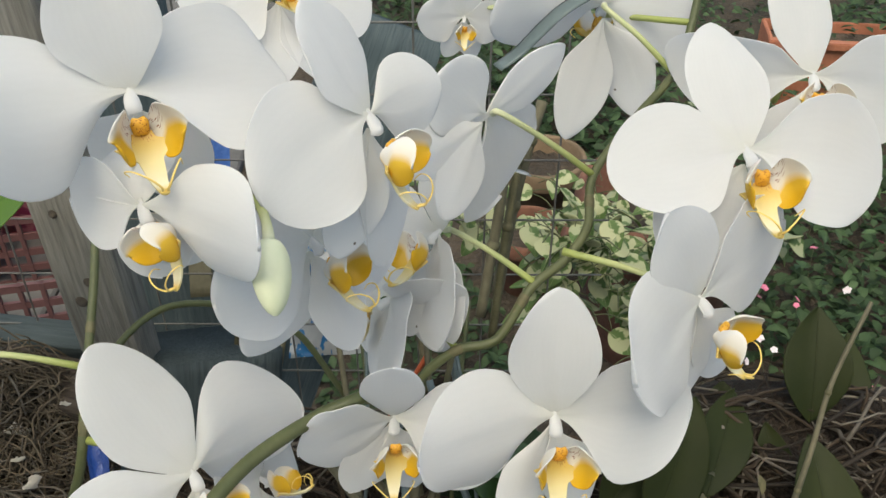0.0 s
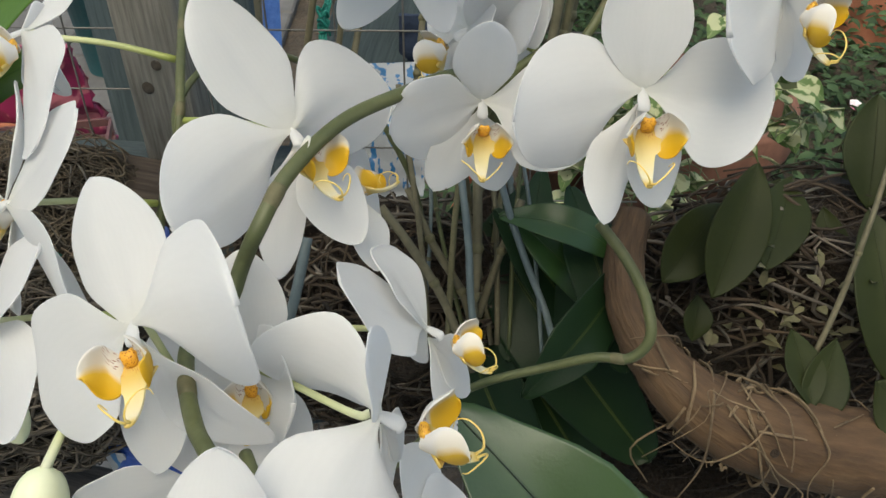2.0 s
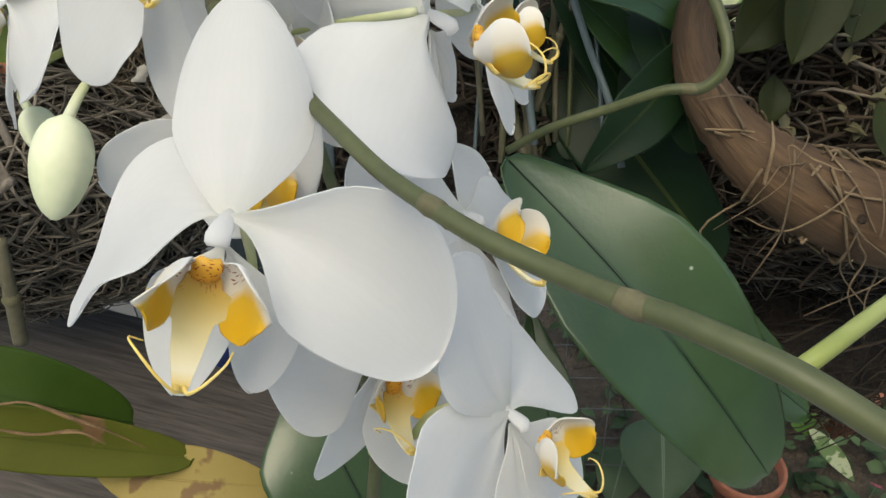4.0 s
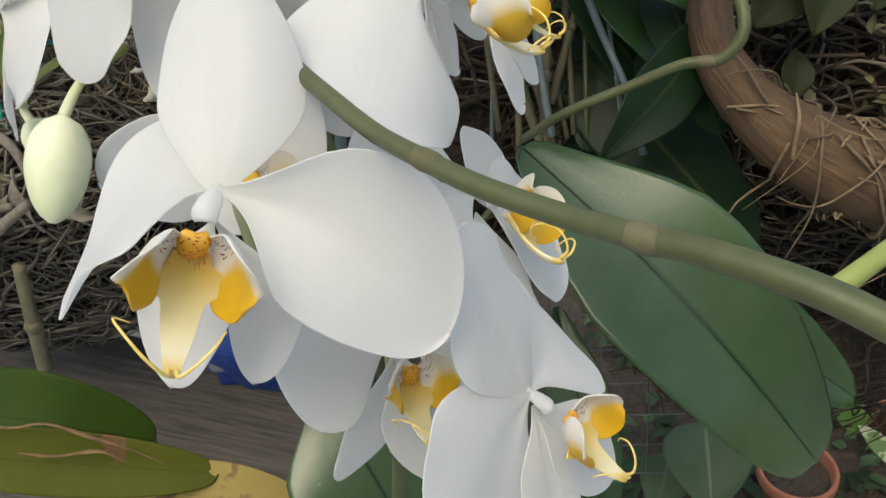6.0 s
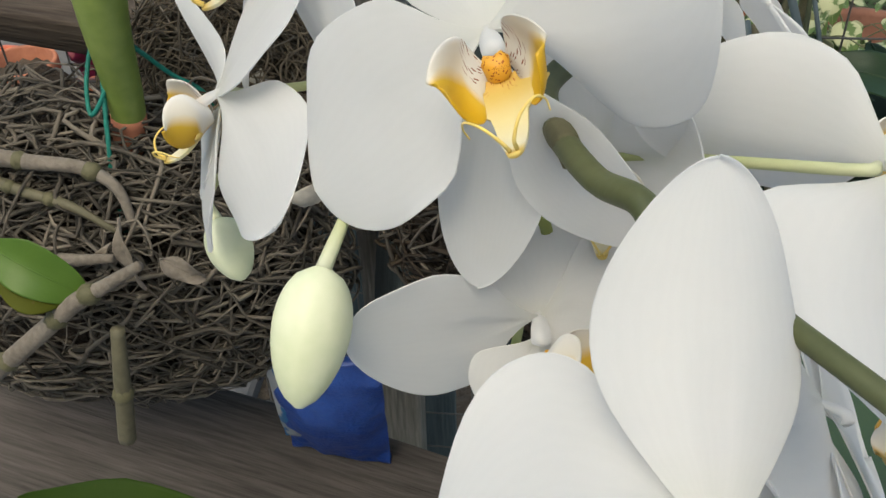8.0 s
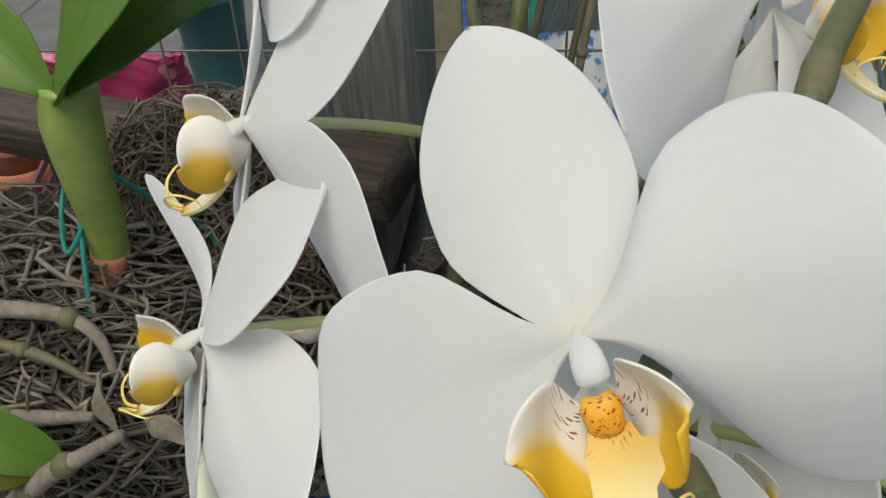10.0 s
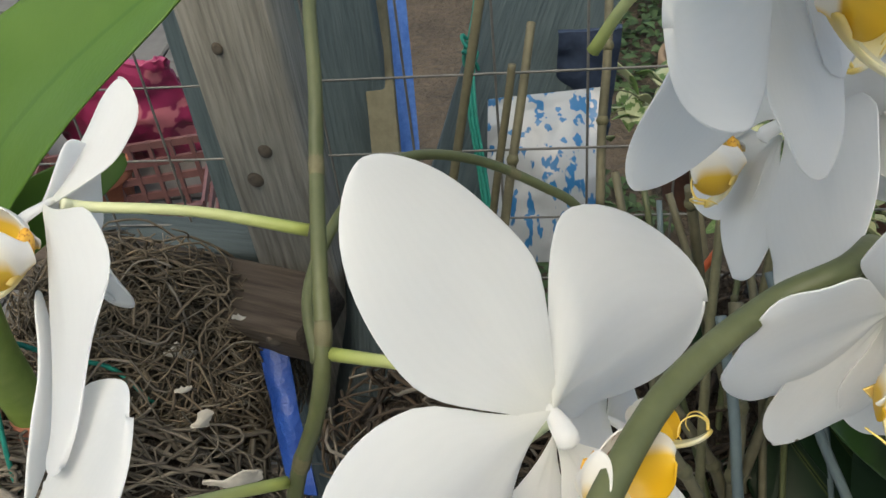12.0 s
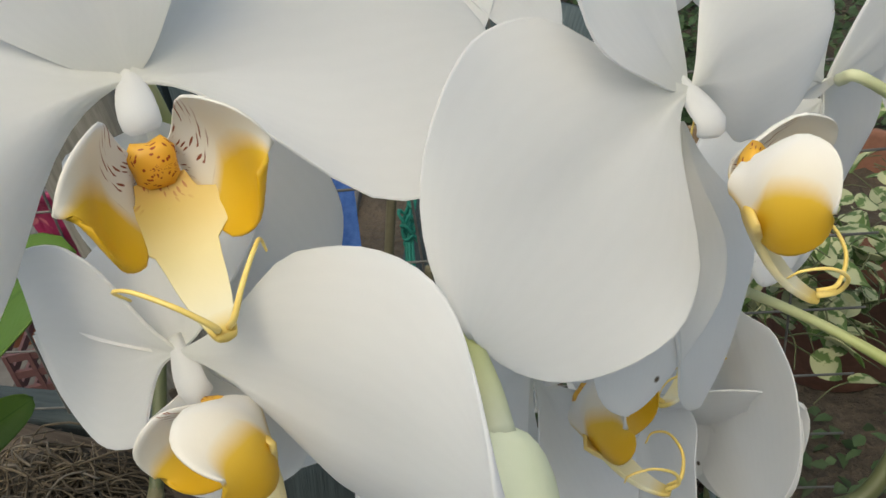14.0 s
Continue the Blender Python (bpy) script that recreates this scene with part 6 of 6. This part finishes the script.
# small plants low down beside the bench
VEINED = leaf_material("leaf_veined_green", (0.05, 0.09, 0.045), (0.085, 0.13, 0.065), (0.30, 0.36, 0.24), 0.45, 0.15)
for k, (b_, t_, w, mat, text, shape, foot) in enumerate((
        ((0.1472, 0.5696, 0.2371), (0.1448, 0.4860, 0.1867), 0.10, VEINED, "green arrow shaped leaf with pale veins", "heart", (0.2133, 0.7339, 0.0000)),
        ((0.1117, 0.5755, 0.1701), (0.0920, 0.5185, 0.1364), 0.06, VEINED, "green arrow shaped leaf with pale veins", "heart", (0.1606, 0.7031, 0.0000)),
        ((0.3305, 0.6033, 0.1863), (0.3695, 0.5383, 0.1697), 0.022, LEAF_VARIEGATED, "pale green pointed seedling leaf", "oval", (0.4383, 0.7725, 0.0000)),
        ((0.3270, 0.5965, 0.1786), (0.3353, 0.6259, 0.2120), 0.02, LEAF_BRIGHT, "yellow green seedling leaf", "oval", (0.4380, 0.7714, 0.0000)),
        ((0.3284, 0.5965, 0.1786), (0.3052, 0.6204, 0.2078), 0.022, LEAF_BRIGHT, "yellow green seedling leaf", "oval", (0.4399, 0.7725, 0.0000)),
        ((0.2580, 0.6066, 0.1189), (0.2711, 0.6070, 0.1643), 0.03, LEAF, "small dark seedling leaf", "oval", (0.2841, 0.6380, 0.0000)),
        ((0.2508, 0.6063, 0.1192), (0.2224, 0.6008, 0.1606), 0.03, LEAF, "small dark seedling leaf", "oval", (0.2826, 0.6380, 0.0000)))):
    leaf("seedling_leaf", b_, t_, w, (0.0, -0.6, 0.8), 0.05, mat, text, shape, "low plants on the ground", root=foot, seed=101 + k)


leaf_cloud("leaf_litter", [((0.1627, 0.3422, 0.7991), (0.09, 0.02, 0.05)), ((0.1390, 0.3702, 0.8102), (0.06, 0.02, 0.04)), ((0.2009, 0.3298, 0.7829), (0.05, 0.02, 0.05)), ((-0.0203, 0.3703, 0.7598), (0.04, 0.02, 0.03))], 170, 0.010, BRACT, "dry brown leaf litter caught in the roots", 84, "litter", 1.0)


# ---------------------------------------------------------------- bags and crate
def crumpled(name, centre, right, up, wide, tall, mat, label, seed, puff=0.02, crease=0.012, ragged=False):
    """A creased plastic bag: two sheets that bulge apart."""
    r, t = np.array(right, float), np.array(up, float)
    r /= np.linalg.norm(r)
    t /= np.linalg.norm(t)
    n = np.cross(r, t)

    def surface(u, v):
        x, y = (u - 0.5) * wide, v * 0.5 * tall
        z = np.zeros_like(u)
        if ragged:
            x = x * np.sqrt(np.clip(1 - 0.92 * v * v, 0, 1)) + 0.22 * tall * np.sin(2.3 * v + seed)
            y = y * (1 - 0.35 * np.abs(2 * u - 1) ** 1.5 * (1 + 0.8 * np.sin(5 * v + seed)))
        for i in range(u.shape[0]):
            for j in range(u.shape[1]):
                q = Vector((x[i, j] * 16 + seed, y[i, j] * 16, seed * 0.7))
                z[i, j] = crease * (noise.noise(q) + 0.6 * abs(noise.noise(q * 2.7)) + 0.3 * noise.noise(q * 6.0))
        z = z + puff * np.sin(math.pi * u) * np.cos(math.pi * v / 2)
        return x[..., None] * r + y[..., None] * t + z[..., None] * n

    v, f, u = sheet(surface, 34, 34, puff * 0.9)
    ob = new(name, mesh_of(name, v, f, mat, u))
    ob.location = centre
    return tagged(ob, label, "bag")


crumpled("plastic_bag", (-0.0980, 0.6580, 0.7280), (1, 0.05, 0.05), (0.05, 0.50, 0.80), 0.082, 0.125, PRINTED, "crumpled white plastic bag with blue print", 3, 0.016)
crumpled("blue_tarp", (-0.1973, 0.6925, 0.8245), (1, 0, 0), tuple(Vector((-0.2025, 0.7286, 0.8683)) - Vector((-0.1939, 0.6486, 0.7715))), 0.016, 0.165, BLUE_LIGHT, "narrow folded strip of blue tarpaulin", 5, 0.004, 0.003)
crumpled("blue_cloth", (-0.0641, 0.7295, 0.7643), (1, 0, 0), (0.05, -0.3, 0.95), 0.045, 0.12, NAVY, "crumpled dark navy cloth behind canes", 14, 0.012, 0.008)
crumpled("blue_tarp", (-0.2266, 0.3980, 0.7743), (1, 0, 0), tuple(Vector((-0.2341, 0.4215, 0.8036)) - Vector((-0.2194, 0.3746, 0.7450))), 0.015, 0.085, BLUE_BAG, "folded edge of blue tarpaulin", 6, 0.004, 0.004)
crumpled("blue_bag", (-0.2496, 0.3677, 0.5792), (1, 0.05, -0.12), (0.05, -0.25, 0.95), 0.074, 0.135, BLUE_BAG, "shiny blue plastic bag on the bench", 7, 0.020, 0.008)
crumpled("bag_liner", (-0.2779, 0.3583, 0.5959), (1, 0.05, -0.12), (0.05, -0.25, 0.95), 0.014, 0.10, PRINTED, "pale printed plastic liner beside the blue bag", 17, 0.003, 0.003)
crumpled("printed_bag", tuple(Vector((-0.9929, 1.6988, 0.0000)) + Vector((0, 0, 0.17))), (1, 0.1, 0), (0, -0.35, 0.9), 0.30, 0.34, MAGENTA, "magenta printed plastic soil bag", 9, 0.035, 0.02)
crumpled("scrap", (-0.2441, 0.4209, 0.8204), (1, 0.2, -0.2), (0.2, -0.15, 0.95), 0.010, 0.009, SHELL, "piece of white eggshell in the nest", 15, 0.002, 0.003, True)
crumpled("scrap", (-0.2721, 0.3924, 0.7998), (1, 0.2, 0.2), (0.2, -0.15, 0.95), 0.008, 0.007, SHELL, "piece of white eggshell in the nest", 16, 0.002, 0.003, True)
crumpled("scrap", (-0.2735, 0.4044, 0.8129), (1, 0.2, 0), (0.2, -0.15, 0.95), 0.013, 0.016, SHELL, "piece of white eggshell in the nest", 10, 0.002, 0.003, True)
crumpled("scrap", (-0.2458, 0.3667, 0.7626), (1, 0.2, 0), (0.2, -0.15, 0.95), 0.030, 0.018, SHELL, "scrap of pale paper in the nest", 11, 0.002, 0.004, True)
crumpled("scrap", (-0.2631, 0.3841, 0.7867), (1, 0.4, 0.3), (-0.3, -0.15, 0.95), 0.012, 0.012, SHELL, "piece of white eggshell in the nest", 12, 0.002, 0.003, True)


def crate():
    thing = new("plastic_crate")
    thing.matrix_world = pose(*(-0.9085, 1.4472, 0.0000), 0, 0, 12)
    tagged(thing, "dull pink slatted plastic crate on the paving", "crate")
    pink = mottled("dull_pink_plastic", [(0.3, (0.085, 0.036, 0.036)), (0.7, (0.14, 0.066, 0.064))], 14, 0.55, 0.2, 0.001)
    L, D, Hh = 0.34, 0.24, 0.19
    def bar(name, sx, sy, sz, x, y, z):
        bm = bmesh.new()
        bmesh.ops.create_cube(bm, size=1.0)
        bmesh.ops.scale(bm, vec=(sx, sy, sz), verts=bm.verts)
        m2 = bpy.data.meshes.new(name)
        bm.to_mesh(m2)
        bm.free()
        m2.materials.append(pink)
        part(name, m2, thing).location = (x, y, z)
    for y in (-D / 2, D / 2):
        for z in (0.02, 0.06, 0.10, 0.14, 0.18):
            bar("slat", L, 0.008, 0.016, 0, y, z)
        for k in range(9):
            bar("upright", 0.008, 0.012, Hh - 0.004, -L / 2 + 0.004 + k * (L - 0.008) / 8, y, Hh / 2)
    for x in (-L / 2, L / 2):
        for z in (0.02, 0.06, 0.10, 0.14, 0.18):
            bar("slat", 0.006, D - 0.012, 0.016, x, 0, z)
    bar("base", L, D, 0.01, 0, 0, 0.006)


crate()
